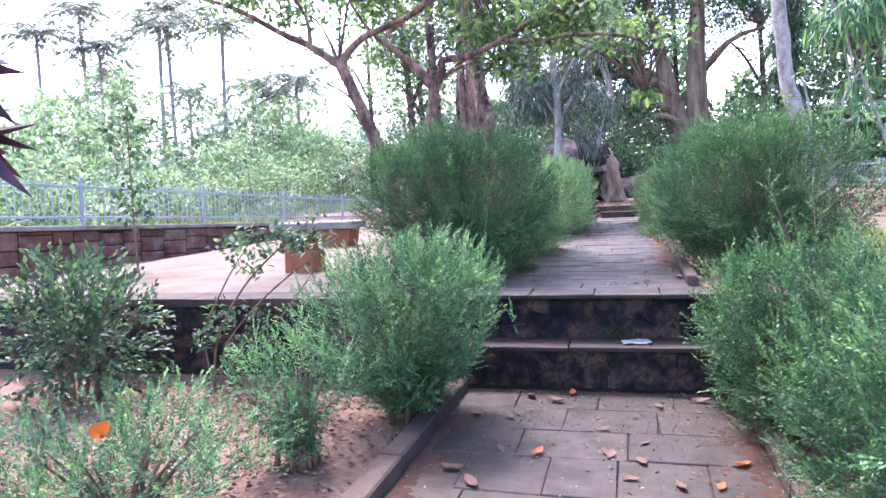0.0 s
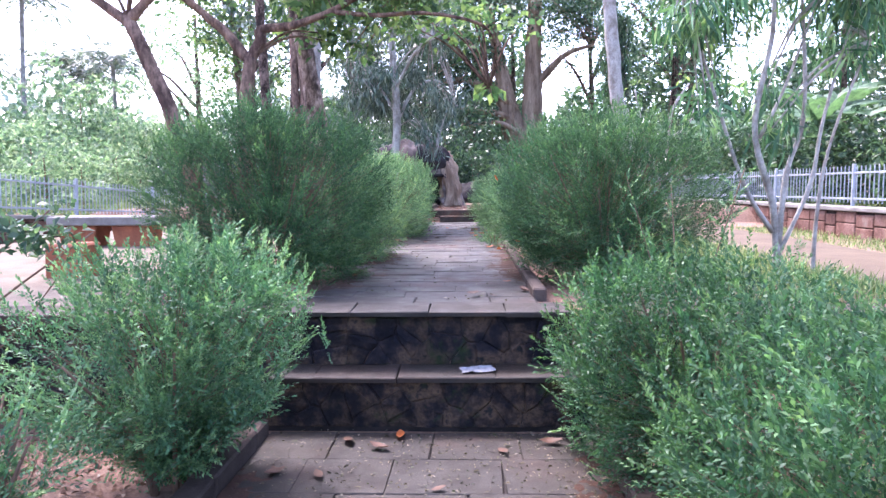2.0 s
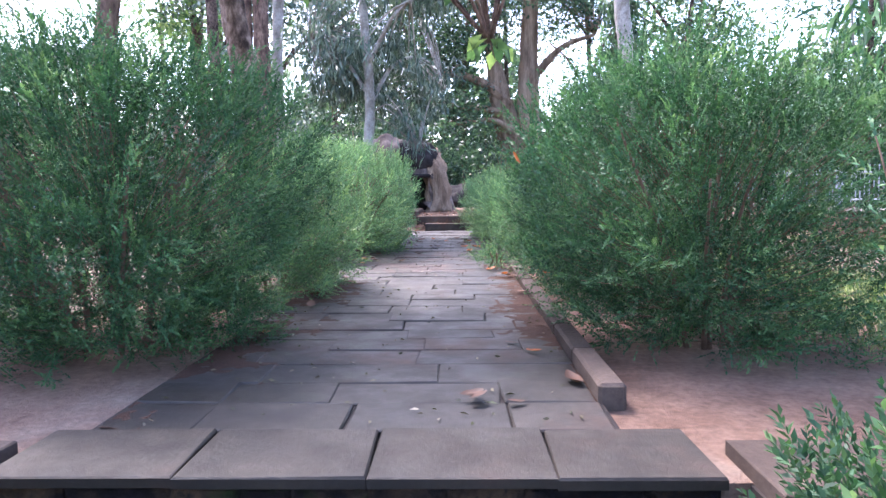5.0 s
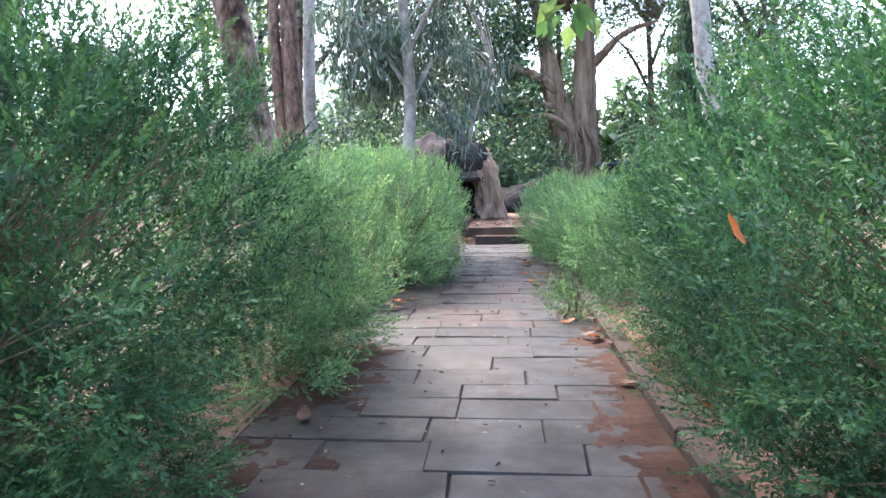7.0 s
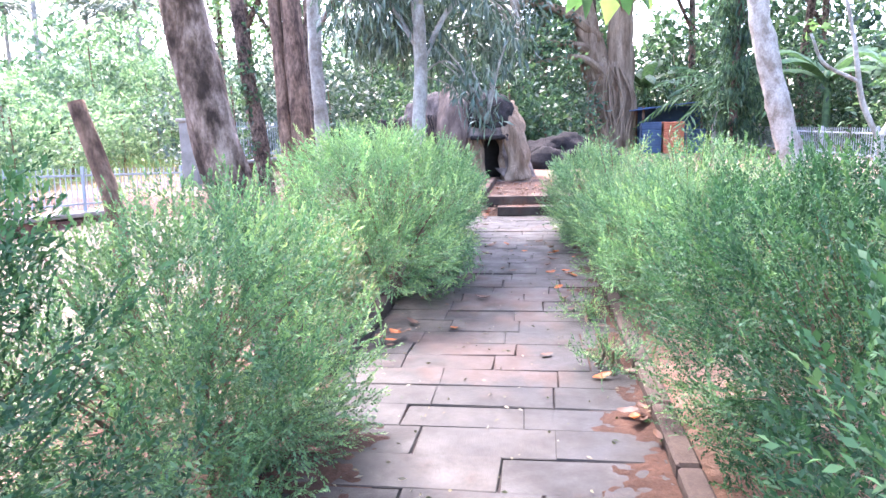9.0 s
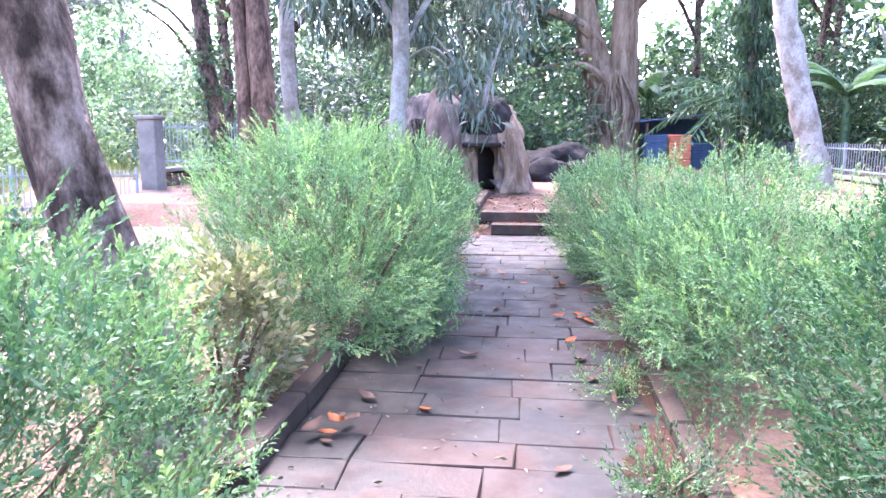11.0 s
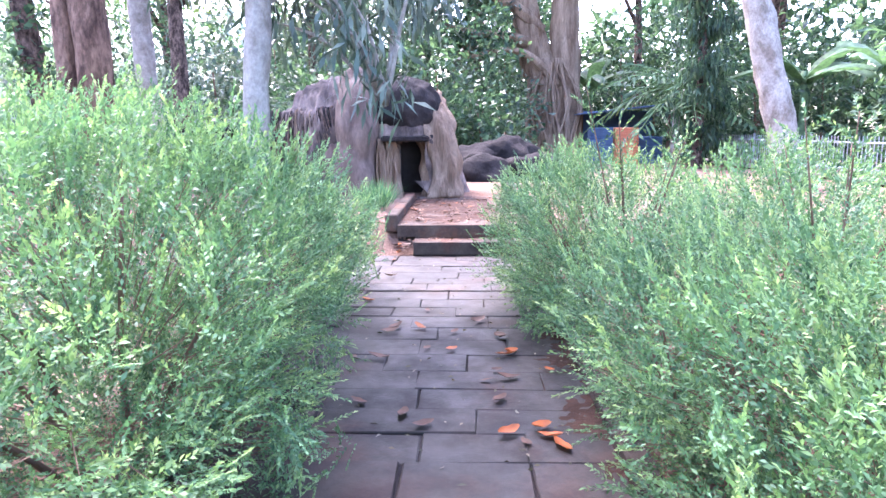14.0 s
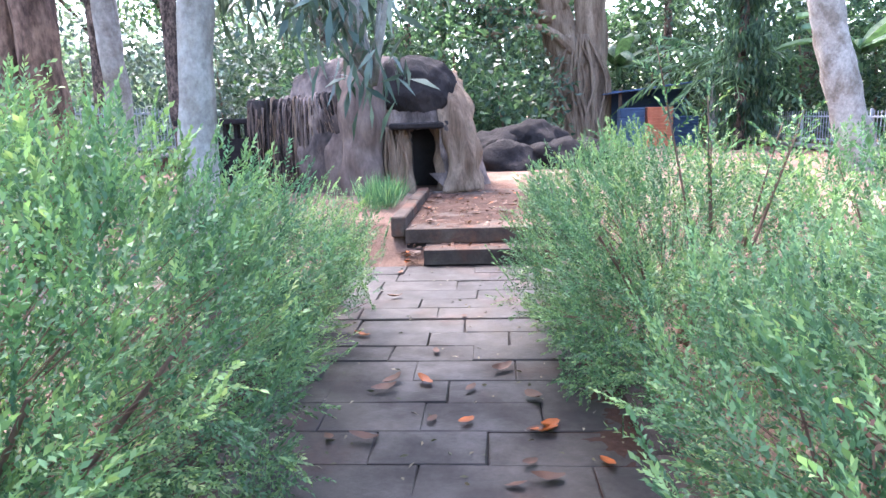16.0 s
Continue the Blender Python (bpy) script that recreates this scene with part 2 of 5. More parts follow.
DARKROCK = surface("dark_boulder", [(0.3, (0.0108, 0.00957, 0.00957)), (0.7, (0.0405, 0.0348, 0.03306))], [(0.3, (0.54, 0.522, 0.522)), (0.7, (1.035, 1, 1))], 2, 14, 0.9, 0.8, depth=0.04)
BLUE = surface("blue_plastic", [(0.3, (0.025, 0.055, 0.12)), (0.7, (0.05, 0.1, 0.19))], None, 3, 40, 0.5, 0.1)
ORANGE = surface("orange_plastic", [(0.3, (0.5, 0.13, 0.06)), (0.7, (0.7, 0.24, 0.13))], None, 3, 40, 0.5, 0.1)
PAPER = surface("crumpled_paper", [(0.3, (0.16, 0.16, 0.16)), (0.7, (0.272, 0.272, 0.28))], None, 12, 60, 0.8, 0.5)
BLACK = surface("doorway_shade", [(0.3, (0.02, 0.018, 0.018)), (0.7, (0.05, 0.045, 0.045))], None, 3, 30, 0.95, 0.3)

rng = np.random.default_rng(7)


# ---- builders ----
def obj(name, me, mat, parent=None, label="", category="", group="", kind=""):
    me.materials.append(mat)
    ob = new(name, me)
    if parent:
        ob.parent = parent
    return tagged(ob, label, category, group, kind)


def part(name, bm, mat, parent=None, label="", smooth=False, **tags):
    me = bpy.data.meshes.new(name)
    bm.to_mesh(me)
    bm.free()
    if smooth:
        me.shade_smooth()
    return obj(name, me, mat, parent, label, **tags)


def thing(name, at, label, category, group="", kind=""):
    e = new(name)
    e.location = at
    e.empty_display_size = 0.1
    return tagged(e, label, category, group, kind)


def box(bm, x0, x1, y0, y1, z0, z1, bevel=0.0, m=None):
    r = bmesh.ops.create_cube(bm, size=1.0)
    vs = r["verts"]
    for v in vs:
        v.co = Vector((x0 + (v.co.x + 0.5) * (x1 - x0), y0 + (v.co.y + 0.5) * (y1 - y0), z0 + (v.co.z + 0.5) * (z1 - z0)))
    if bevel:
        es = list({e for v in vs for e in v.link_edges})
        r = bmesh.ops.bevel(bm, geom=es, offset=bevel, segments=1, affect="EDGES")
        vs = list({v for f in r["faces"] for v in f.verts} | {v for v in vs if v.is_valid})
    if m:
        bmesh.ops.transform(bm, matrix=m, verts=vs)
    return vs


def tube(bm, pts, radii, seg=8, wobble=0.0, flute=0.0, cap=True):
    """A tapered, slightly uneven limb along points."""
    pts = [Vector(p) for p in pts]
    rings = []
    ref = Vector((0.31, 0.95, 0.05)).normalized()
    for i, p in enumerate(pts):
        d = (pts[min(i + 1, len(pts) - 1)] - pts[max(i - 1, 0)]).normalized()
        u = d.cross(ref).normalized()
        w = d.cross(u)
        ring = []
        for k in range(seg):
            a = 2 * math.pi * k / seg
            r = radii[i] * (1 + wobble * noise.noise(p * 3 + Vector((math.cos(a), math.sin(a), 0)) * 1.5) + flute * math.sin(a * 7 + i * 0.25) + flute * 0.7 * math.sin(a * 11 - i * 0.4))
            ring.append(bm.verts.new(p + (u * math.cos(a) + w * math.sin(a)) * r))
        rings.append(ring)
    for a, b in zip(rings, rings[1:]):
        for k in range(seg):
            bm.faces.new((a[k], a[(k + 1) % seg], b[(k + 1) % seg], b[k]))
    if cap:
        bm.faces.new(rings[-1])
        bm.faces.new(rings[0][::-1])


def smooth_line(pts, n=6):
    """Points of a soft curve through the given ones."""
    P = [Vector(p) for p in pts]
    P = [2 * P[0] - P[1]] + P + [2 * P[-1] - P[-2]]
    out = []
    for i in range(1, len(P) - 2):
        a, b, c, d = P[i - 1:i + 3]
        for k in range(n):
            t = k / n
            out.append(0.5 * (2 * b + (c - a) * t + (2 * a - 5 * b + 4 * c - d) * t * t + (3 * b - a - 3 * c + d) * t ** 3))
    return out + [P[-2]]


def limb(bm, pts, r0, r1, seg=8, n=6, wobble=0.15, flute=0.0):
    line = smooth_line(pts, n)
    tube(bm, line, [r0 + (r1 - r0) * i / (len(line) - 1) for i in range(len(line))], seg, wobble, flute)


def unit(a):
    return a / np.maximum(np.linalg.norm(a, axis=-1, keepdims=True), 1e-9)


def leaf_mesh(name, P, D, L, W, fold=0.15, small=False, tone=None):
    """Many leaves in one mesh: base points P, directions D, lengths and widths; tone: the age of each leaf, 0 to 1."""
    n = len(P)
    D = unit(D)
    L = np.broadcast_to(np.asarray(L, float), (n,))[:, None]
    W = np.broadcast_to(np.asarray(W, float), (n,))[:, None]
    S = unit(np.cross(D, rng.normal(size=(n, 3)) * 0.6 + np.array([0, 0, 1.0])))
    N = np.cross(S, D)
    V = np.empty((n, 4, 3), np.float32)
    V[:, 0] = P
    V[:, 1] = P + D * L * 0.5 + S * W * 0.5 + N * W * fold
    V[:, 2] = P + D * L - N * L * 0.12
    V[:, 3] = P + D * L * 0.5 - S * W * 0.5 + N * W * fold
    c = 4
    if small:
        V = np.stack([P, P + D * L, P + D * L * 0.42 + S * W * 0.8], 1).astype(np.float32)
        c = 3
    me = bpy.data.meshes.new(name)
    me.vertices.add(n * c)
    me.vertices.foreach_set("co", V.ravel())
    me.loops.add(n * c)
    me.loops.foreach_set("vertex_index", np.arange(n * c, dtype=np.int32))
    me.polygons.add(n)
    me.polygons.foreach_set("loop_start", np.arange(0, n * c, c, dtype=np.int32))
    me.polygons.foreach_set("loop_total", np.full(n, c, np.int32))
    me.update(calc_edges=True)
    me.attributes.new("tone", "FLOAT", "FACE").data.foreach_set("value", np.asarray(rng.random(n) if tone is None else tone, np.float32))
    return me


def sprig_leaves(O, D, length, count, droop=0.1):
    """Feathery sprays: leaves in two ranks along twigs from O in the directions D. Returns bases and directions."""
    n = len(O)
    D = unit(D)
    ref = unit(np.cross(D, rng.normal(size=(n, 3))))
    ref2 = np.cross(D, ref)
    length = np.broadcast_to(np.asarray(length, float), (n,))[:, None]
    P, Q = [], []
    for k in range(count):
        s = (k + 0.5) / count
        a = (k % 2) * math.pi + 0.5 * math.sin(k * 1.3)
        rad = ref * math.cos(a) + ref2 * math.sin(a)
        P.append(O + D * length * s - np.array([0, 0, droop]) * length * s * s)
        Q.append(D * (0.7 + 0.6 * s) + rad * (0.8 - 0.45 * s))
    return np.concatenate(P), np.concatenate(Q)


def plumes(O, A, N, length, sprigs=8, per=10):
    """Feathery plumes: a twig from O along A that bends upward, with flat side sprigs of two-ranked leaves. Returns bases, directions and tones."""
    n = len(O)
    A = unit(A)
    flat = unit(np.cross(A, N) + rng.normal(size=(n, 3)) * 0.45)
    length = np.asarray(length)[:, None]
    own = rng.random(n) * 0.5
    P, Q, T = [], [], []
    for k in range(sprigs):
        s = 0.2 + 0.8 * k / (sprigs - 1)
        base = O + A * length * s + np.array([0, 0, 0.1]) * length * s * s
        sg = 1 if k % 2 else -1
        open_ = 0.0 if k == sprigs - 1 else 0.95 - 0.4 * s
        d = unit(A + flat * sg * open_ + np.array([0, 0, 0.25 * s]) + rng.normal(size=(n, 3)) * 0.16)
        ref = unit(flat - d * np.sum(flat * d, 1, keepdims=True) + rng.normal(size=(n, 3)) * 0.25)
        ln = length * (0.58 - 0.24 * s) * (0.8 + 0.4 * rng.random((n, 1)))
        for q in range(per):
            u = (q + 0.6) / per
            P.append(base + d * ln * u - np.array([0, 0, 0.07]) * ln * u * u)
            Q.append(d * (0.75 + 0.6 * u) + ref * (1 if q % 2 else -1) * (0.85 - 0.45 * u) + rng.normal(size=(n, 3)) * 0.12)
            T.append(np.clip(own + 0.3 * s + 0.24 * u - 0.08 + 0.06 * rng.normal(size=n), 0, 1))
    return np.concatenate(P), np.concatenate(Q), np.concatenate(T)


def twig_mesh(name, A, B, r):
    """Three-sided twigs from the points A to the points B, in one mesh."""
    n = len(A)
    d = unit(B - A)
    u = unit(np.cross(d, np.array([0.31, 0.95, 0.05])))
    w = np.cross(d, u)
    ring = [u * math.cos(a) + w * math.sin(a) for a in (0, 2.094, 4.189)]
    V = np.stack([A + q * r for q in ring] + [B + q * r * 0.5 for q in ring], 1).reshape(-1, 3)
    F = [(6 * i + k, 6 * i + (k + 1) % 3, 6 * i + 3 + (k + 1) % 3, 6 * i + 3 + k) for i in range(n) for k in range(3)]
    me = bpy.data.meshes.new(name)
    me.from_pydata(V.tolist(), [], F)
    return me


def lumps(p, f, amp):
    """A soft uneven outline."""
    x, y, z = p[:, 0] * f, p[:, 1] * f, p[:, 2] * f
    return amp * (np.sin(x * 1.7 + np.cos(y * 1.3) * 2) * np.cos(z * 1.9 + y) + 0.6 * np.sin(x * 3.7 + z * 2.9 + 1) * np.cos(y * 4.1 + x))


def bush_form(v, th, rx, ry, h, waist):
    """Points and outward directions of a bush that swells above a narrow foot, from height and bearing."""
    c, s = np.cos(th), np.sin(th)
    c, s = np.sign(c) * np.abs(c) ** 0.75, np.sign(s) * np.abs(s) ** 0.75
    pr = np.where(v < 0.55, waist + (1 - waist) * np.sin(np.clip(v / 0.55, 0, 1) * math.pi / 2), np.sqrt(np.clip(1 - np.clip((v - 0.55) / 0.45, 0, 1) ** 2.4, 0, 1)))
    P = np.stack([rx * pr * c, ry * pr * s, h * v], 1)
    N = np.stack([c * np.minimum(pr + 0.2, 1), s * np.minimum(pr + 0.2, 1), np.clip((v - 0.45) * 2.2, -0.5, 1.6)], 1)
    return P, unit(N)


def bush_shell(n, rx, ry, h, waist=0.62, face=0):
    """Random points and outward directions on a bush, denser on the side that has more light (face: 1 is +x, -1 is -x)."""
    top = rng.random(n) < 0.4
    v = np.where(top, 0.72 + 0.28 * np.sqrt(rng.random(n)), 0.02 + 0.82 * rng.random(n) ** 1.15)
    turn = np.linspace(0, 2 * math.pi, 721)
    c, s = np.cos(turn), np.sin(turn)
    ring = np.stack([rx * np.sign(c) * np.abs(c) ** 0.75, ry * np.sign(s) * np.abs(s) ** 0.75], 1)
    run = np.concatenate([[0], np.cumsum(np.linalg.norm(np.diff(ring, axis=0), axis=1))])
    th = np.interp(rng.random(n) * run[-1], run, turn)
    if face:
        th = np.where((np.cos(th) * face < -0.35) & (rng.random(n) < 0.3), math.pi - th, th)
    return bush_form(v, th, rx, ry, h, waist)


def hedge_bush(name, label, at, rx, ry, h, n=3000, mat=None, leaf=0.0195, twig=0.2, depth=0.2, lump=0.065, per=27, stems=7, group="clipped shrubs along the path", category="shrub", waist=0.7, slim=0.42, up=0.38, face=0, thick=1.0):
    mat = mat or LEAF_HEDGE
    b = thing(name, at, label, category, group)
    full = n > 1000
    count = int(n * 0.178 * thick) if full else n
    P, N = bush_shell(count, rx, ry, h, waist, face)
    Pw = P + np.array(at)
    P = P + N * (lumps(Pw, 2.3, lump) + lumps(Pw, 6.5, lump * 0.6) + lumps(Pw + 3.3, 13.0, lump * 0.3))[:, None]
    P = P - N * (rng.random(count) ** 2 * depth)[:, None]
    if full:
        P = P * np.where(rng.random(count) < 0.4, rng.uniform(0.4, 0.88, count), 1.0)[:, None]
    flow = np.stack([lumps(Pw, 3.1, 0.45), lumps(Pw + 4.7, 2.7, 0.45), lumps(Pw + 9.1, 3.3, 0.25)], 1)
    D = N * 0.8 + flow + rng.normal(size=(count, 3)) * 0.18 + np.array([0, 0, up])
    if full:
        ln = 0.28 * (0.65 + 0.55 * rng.random(count)) * np.where(rng.random(count) < 0.06, 1.2, 1.0)
        O = P - unit(D) * (ln * 1.02)[:, None]
        fine = leaf < 0.019
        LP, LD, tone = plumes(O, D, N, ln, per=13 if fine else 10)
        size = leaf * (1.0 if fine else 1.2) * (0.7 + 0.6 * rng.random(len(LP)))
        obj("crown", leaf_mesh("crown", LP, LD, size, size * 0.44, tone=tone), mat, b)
        pick = rng.random(count) < 0.3
        obj("branching", twig_mesh("branching", O[pick] * np.array([0.55, 0.55, 0.8]), (O + unit(D) * (ln * 0.6)[:, None])[pick], 0.0026), TWIG, b, kind="stuff")
    else:
        ln = twig * (0.6 + 0.8 * rng.random(n))
        LP, LD = sprig_leaves(P - unit(D) * (ln * 0.6)[:, None], D, ln, per)
        obj("crown", leaf_mesh("crown", LP + rng.normal(size=LP.shape) * 0.004, LD, leaf * (0.7 + 0.6 * rng.random(len(LP))), leaf * slim, small=leaf < 0.03), mat, b)
    for i in range(stems):
        a = rng.random() * 6.28
        r = 0.35 + 0.5 * rng.random()
        tip = (math.cos(a) * rx * r, math.sin(a) * ry * r, h * (0.55 + 0.3 * rng.random()))
        foot = (math.cos(a) * 0.12, math.sin(a) * 0.12, -0.03)
        mid = (tip[0] * 0.45, tip[1] * 0.45, tip[2] * 0.45)
        bm = bmesh.new()
        limb(bm, [foot, mid, tip], 0.016, 0.005, 5, 4)
        part("stem", bm, TWIG, b, smooth=True)
    return b


def leaf_clumps(centres, spread, per, leaf, width, mat, parent, name="crown", droop=0.0, flat=0.7):
    """Loose clumps of single leaves about given points."""
    C = np.repeat(np.asarray(centres, float), per, 0)
    n = len(C)
    off = unit(rng.normal(size=(n, 3))) * (rng.random(n) ** 0.5)[:, None] * np.repeat(np.broadcast_to(np.asarray(spread, float), (len(centres),)), per)[:, None]
    off[:, 2] *= flat
    D = off * 1.2 + rng.normal(size=(n, 3)) * 0.5
    D[:, 2] -= droop * np.abs(rng.normal(size=n) + 1.5)
    return obj(name, leaf_mesh(name, C + off, D, leaf * (0.6 + 0.8 * rng.random(n)), width * (0.7 + 0.6 * rng.random(n))), mat, parent)


def tree(name, label, at, limbs, bark, clumps=(), group="trees along the walk", leaf=0.1, width=0.05, spread=0.5, per=120, mat=None, droop=0.0, seg=10, flute=0.0, flat=0.7, twigs=True):
    """limbs: (points, first radius, last radius) from the tree's foot; clumps: leaf clump centres."""
    t = thing(name, at, label, "tree", group)
    for i, (pts, r0, r1) in enumerate(limbs):
        bm = bmesh.new()
        limb(bm, pts, r0, r1, seg, 7, 0.25, flute)
        part("trunk" if i == 0 else "branch", bm, bark, t, smooth=True)
    if len(clumps):
        leaf_clumps(clumps, spread, per, leaf, width, mat or LEAF_CANOPY, t, droop=droop, flat=flat)
        if twigs:
            bm = bmesh.new()
            ends = [Vector(l[0][-1]) for l in limbs]
            for c in clumps:
                c = Vector(c)
                e = min(ends, key=lambda q: (q - c).length)
                if 0.15 < (e - c).length < 3.5:
                    limb(bm, [e, (e + c) * 0.5 + Vector((0, 0, 0.12)), c], 0.018, 0.006, 5, 4)
            if bm.verts:
                part("branching", bm, bark, t, smooth=True)
            else:
                bm.free()
    return t


def frond_leaves(base, aim, length, pairs, leaf, sag):
    """Leaflets of one feather frond. Returns rib points, bases and directions."""
    a = unit(np.asarray(aim, float))
    side = unit(np.cross(a, np.array([0, 0, 1.0])))
    ribs, P, D, L = [], [], [], []
    for i in range(pairs + 1):
        s = i / pairs
        p = np.asarray(base, float) + a * length * s - np.array([0, 0, sag * length * s * s])
        ribs.append(p)
        if i > 1:
            for sg in (-1, 1):
                P.append(p)
                D.append(side * sg * 0.9 + a * 0.55 - np.array([0, 0, 0.25 + 0.5 * rng.random()]))
                L.append(leaf * math.sin(math.pi * (0.12 + 0.85 * s)))
    return ribs, P, D, L


def palm(name, label, at, top, r, fronds=16, length=1.8, pairs=16, leaf=0.5, lean=0.0, mat=None, bark=None, group="coconut palms"):
    t = thing(name, at, label, "palm tree", group)
    bm = bmesh.new()
    limb(bm, [(0, 0, -0.1), (lean * 0.3, 0, top * 0.5), (lean, 0, top)], r, r * 0.7, 8, 8, 0.1)
    part("trunk", bm, bark or BARK_PALE, t, smooth=True)
    for i in range(fronds):
        a = i * 2.4 + rng.random() * 0.4
        el = 1.0 - 1.5 * i / fronds
        ribs, p, d, l = frond_leaves((lean, 0, top), (math.cos(a), math.sin(a), el), length * (0.8 + 0.3 * rng.random()), pairs, leaf, 0.25 + 0.4 * rng.random())
        me = leaf_mesh("frond", np.array(p), np.array(d), np.array(l), 0.055 * leaf / 0.5)
        bm = bmesh.new()
        bm.from_mesh(me)
        tube(bm, ribs, [0.03 * (1 - 0.8 * k / pairs) for k in range(pairs + 1)], 4, 0, 0, False)
        part("frond", bm, mat or LEAF_PALM_HAZED, t)
    return t


# ---- ground ----
def ground_height(x, y):
    if y < 4.42:
        return -0.03 if y > -12 else -0.03
    h = 0.60
    if abs(x) < 9:
        h += 0.33 * min(max((y - 15.3) / 0.5, 0), 1)
        if abs(x) < 0.9 and 15.5 < y < 18.4:
            h = 0.82
    return h + 0.02 * noise.noise(Vector((x * 0.6, y * 0.6, 0)))


def build_ground():
    xs = [-2000, -400, -100, -40] + [-20 + i * 0.5 for i in range(81)] + [40, 100, 400, 2000]
    ys = [-2000, -400, -100, -30] + [-10 + i * 0.6 for i in range(24)] + [4.40, 4.43] + [4.8 + i * 0.5 for i in range(70)] + [60, 120, 400, 2000]
    bm = bmesh.new()
    grid = [[bm.verts.new((x, y, ground_height(x, y))) for x in xs] for y in ys]
    for a, b in zip(grid, grid[1:]):
        for i in range(len(xs) - 1):
            bm.faces.new((a[i], a[i + 1], b[i + 1], b[i]))
    part("ground", bm, SOIL, kind="structure", label="red-brown bare soil with leaf litter", smooth=False, category="ground")


build_ground()


def sheet(name, x0, x1, y0, y1, z, mat, label, thick=0.03, category="ground"):
    bm = bmesh.new()
    nx, ny = max(2, int((x1 - x0) / 0.4)), max(2, int((y1 - y0) / 0.4))
    g = []
    for j in range(ny + 1):
        row = []
        for i in range(nx + 1):
            x, y = x0 + (x1 - x0) * i / nx, y0 + (y1 - y0) * j / ny
            edge = i in (0, nx) or j in (0, ny)
            wob = 0.12 * noise.noise(Vector((x, y, 3))) if edge else 0
            row.append(bm.verts.new((x + wob, y + wob, z - (thick if edge else 0) + 0.008 * noise.noise(Vector((x * 2, y * 2, 1))))))
        g.append(row)
    for a, b in zip(g, g[1:]):
        for i in range(nx):
            bm.faces.new((a[i], a[i + 1], b[i + 1], b[i]))
    return part(name, bm, mat, kind="structure", label=label, category=category, smooth=True)


sheet("sandy_ground", -6.85, -2.3, 4.7, 17.5, 0.655, SAND, "pale sandy earth on the upper terrace")
sheet("concrete_walk", 3.2, 4.75, 4.9, 15.5, 0.665, CONCRETE, "pale concrete walkway on the upper terrace", category="path")


# ---- boundary walls and fences ----
def boundary(side, x, y0, y1, zb, zw, zf, posts=2.6, turn=0.0, fall=0.0):
    s = 1 if side > 0 else -1
    w = thing("low_wall", (x, y0, zb), "low red laterite wall with a grey coping under the fence", "wall", "boundary walls", "structure")
    w.rotation_euler = (radians(-fall), 0, radians(turn))
    bm = bmesh.new()
    box(bm, -0.1, 0.1, 0, y1 - y0, -0.1, zw - zb)
    part("core", bm, MORTAR, w)
    bm = bmesh.new()
    box(bm, -0.17, 0.17, -0.05, y1 - y0 + 0.05, zw - zb, zw - zb + 0.07, 0.012)
    part("coping", bm, COPING, w)
    y, xo = 0.0, -s * 0.1
    while y < y1 - y0 - 0.1:
        ln = 0.3 + 0.25 * random.random()
        z = 0.0
        while z < zw - zb - 0.05:
            hh = min(0.17 + 0.08 * random.random(), zw - zb - z)
            bm = bmesh.new()
            box(bm, min(xo, xo - s * 0.035), max(xo, xo - s * 0.035), y + 0.008, min(y + ln, y1 - y0) - 0.008, z + 0.006, z + hh - 0.006, 0.012)
            part("stone", bm, REDWALL, w)
            z += hh
        y += ln
    f = thing("fence", (x, y0, zw + 0.07), "blue-grey painted iron railing on the low wall", "fence", "boundary fences")
    f.rotation_euler = (radians(-fall), 0, radians(turn))
    n = int((y1 - y0) / posts)
    hgt = zf - zw - 0.07
    bm = bmesh.new()
    box(bm, -0.022, 0.022, -0.022, 0.022, 0, hgt + 0.03, 0.004)
    first = part("post", bm, FENCE, f)
    for i in range(1, n + 1):
        o = first.copy()
        scene.collection.objects.link(o)
        o.location.y = i * posts
    for zr in (0.1, hgt - 0.12):
        bm = bmesh.new()
        box(bm, -0.012, 0.012, 0, n * posts, zr, zr + 0.03, 0.003)
        part("rail", bm, FENCE, f)
    bm = bmesh.new()
    box(bm, -0.014, 0, -0.006, 0.006, 0.05, hgt, 0.002)
    bar = part("bar", bm, FENCE, f)
    k = int(n * posts / 0.11)
    for i in range(1, k):
        o = bar.copy()
        scene.collection.objects.link(o)
        o.location.y = i * 0.11
    bar.location.y = 0.04


boundary(-1, -7.75, 2.0, 18.4, 0.6, 1.44, 2.16, turn=-4.0, fall=3.1)
boundary(-1, -7.1, 18.7, 27.0, 0.45, 1.2, 2.15, turn=-9.0)
boundary(1, 5.9, 3.0, 13.6, 0.58, 1.0, 1.68)
boundary(1, 6.5, 14.4, 33.0, 0.5, 0.97, 1.7)


# ---- paving, steps, kerbs ----
def slab_mesh(w, d, t, worn=0.012):
    bm = bmesh.new()
    j = lambda a: random.uniform(-a, a)
    ring = [(-w / 2 + j(worn), -d / 2 + j(worn * 0.6)), (w / 2 + j(worn), -d / 2 + j(worn * 0.6)), (w / 2 + j(worn), d / 2 + j(worn * 0.6)), (-w / 2 + j(worn), d / 2 + j(worn * 0.6))]
    c = 0.005
    lo = [bm.verts.new((x, y, -t)) for x, y in ring]
    mid = [bm.verts.new((x, y, -c)) for x, y in ring]
    up = [bm.verts.new((x - math.copysign(c, x), y - math.copysign(c, y), j(0.003))) for x, y in ring]
    for a, b in ((lo, mid), (mid, up)):
        for i in range(4):
            bm.faces.new((a[i], a[(i + 1) % 4], b[(i + 1) % 4], b[i]))
    bm.faces.new(up)
    return bm


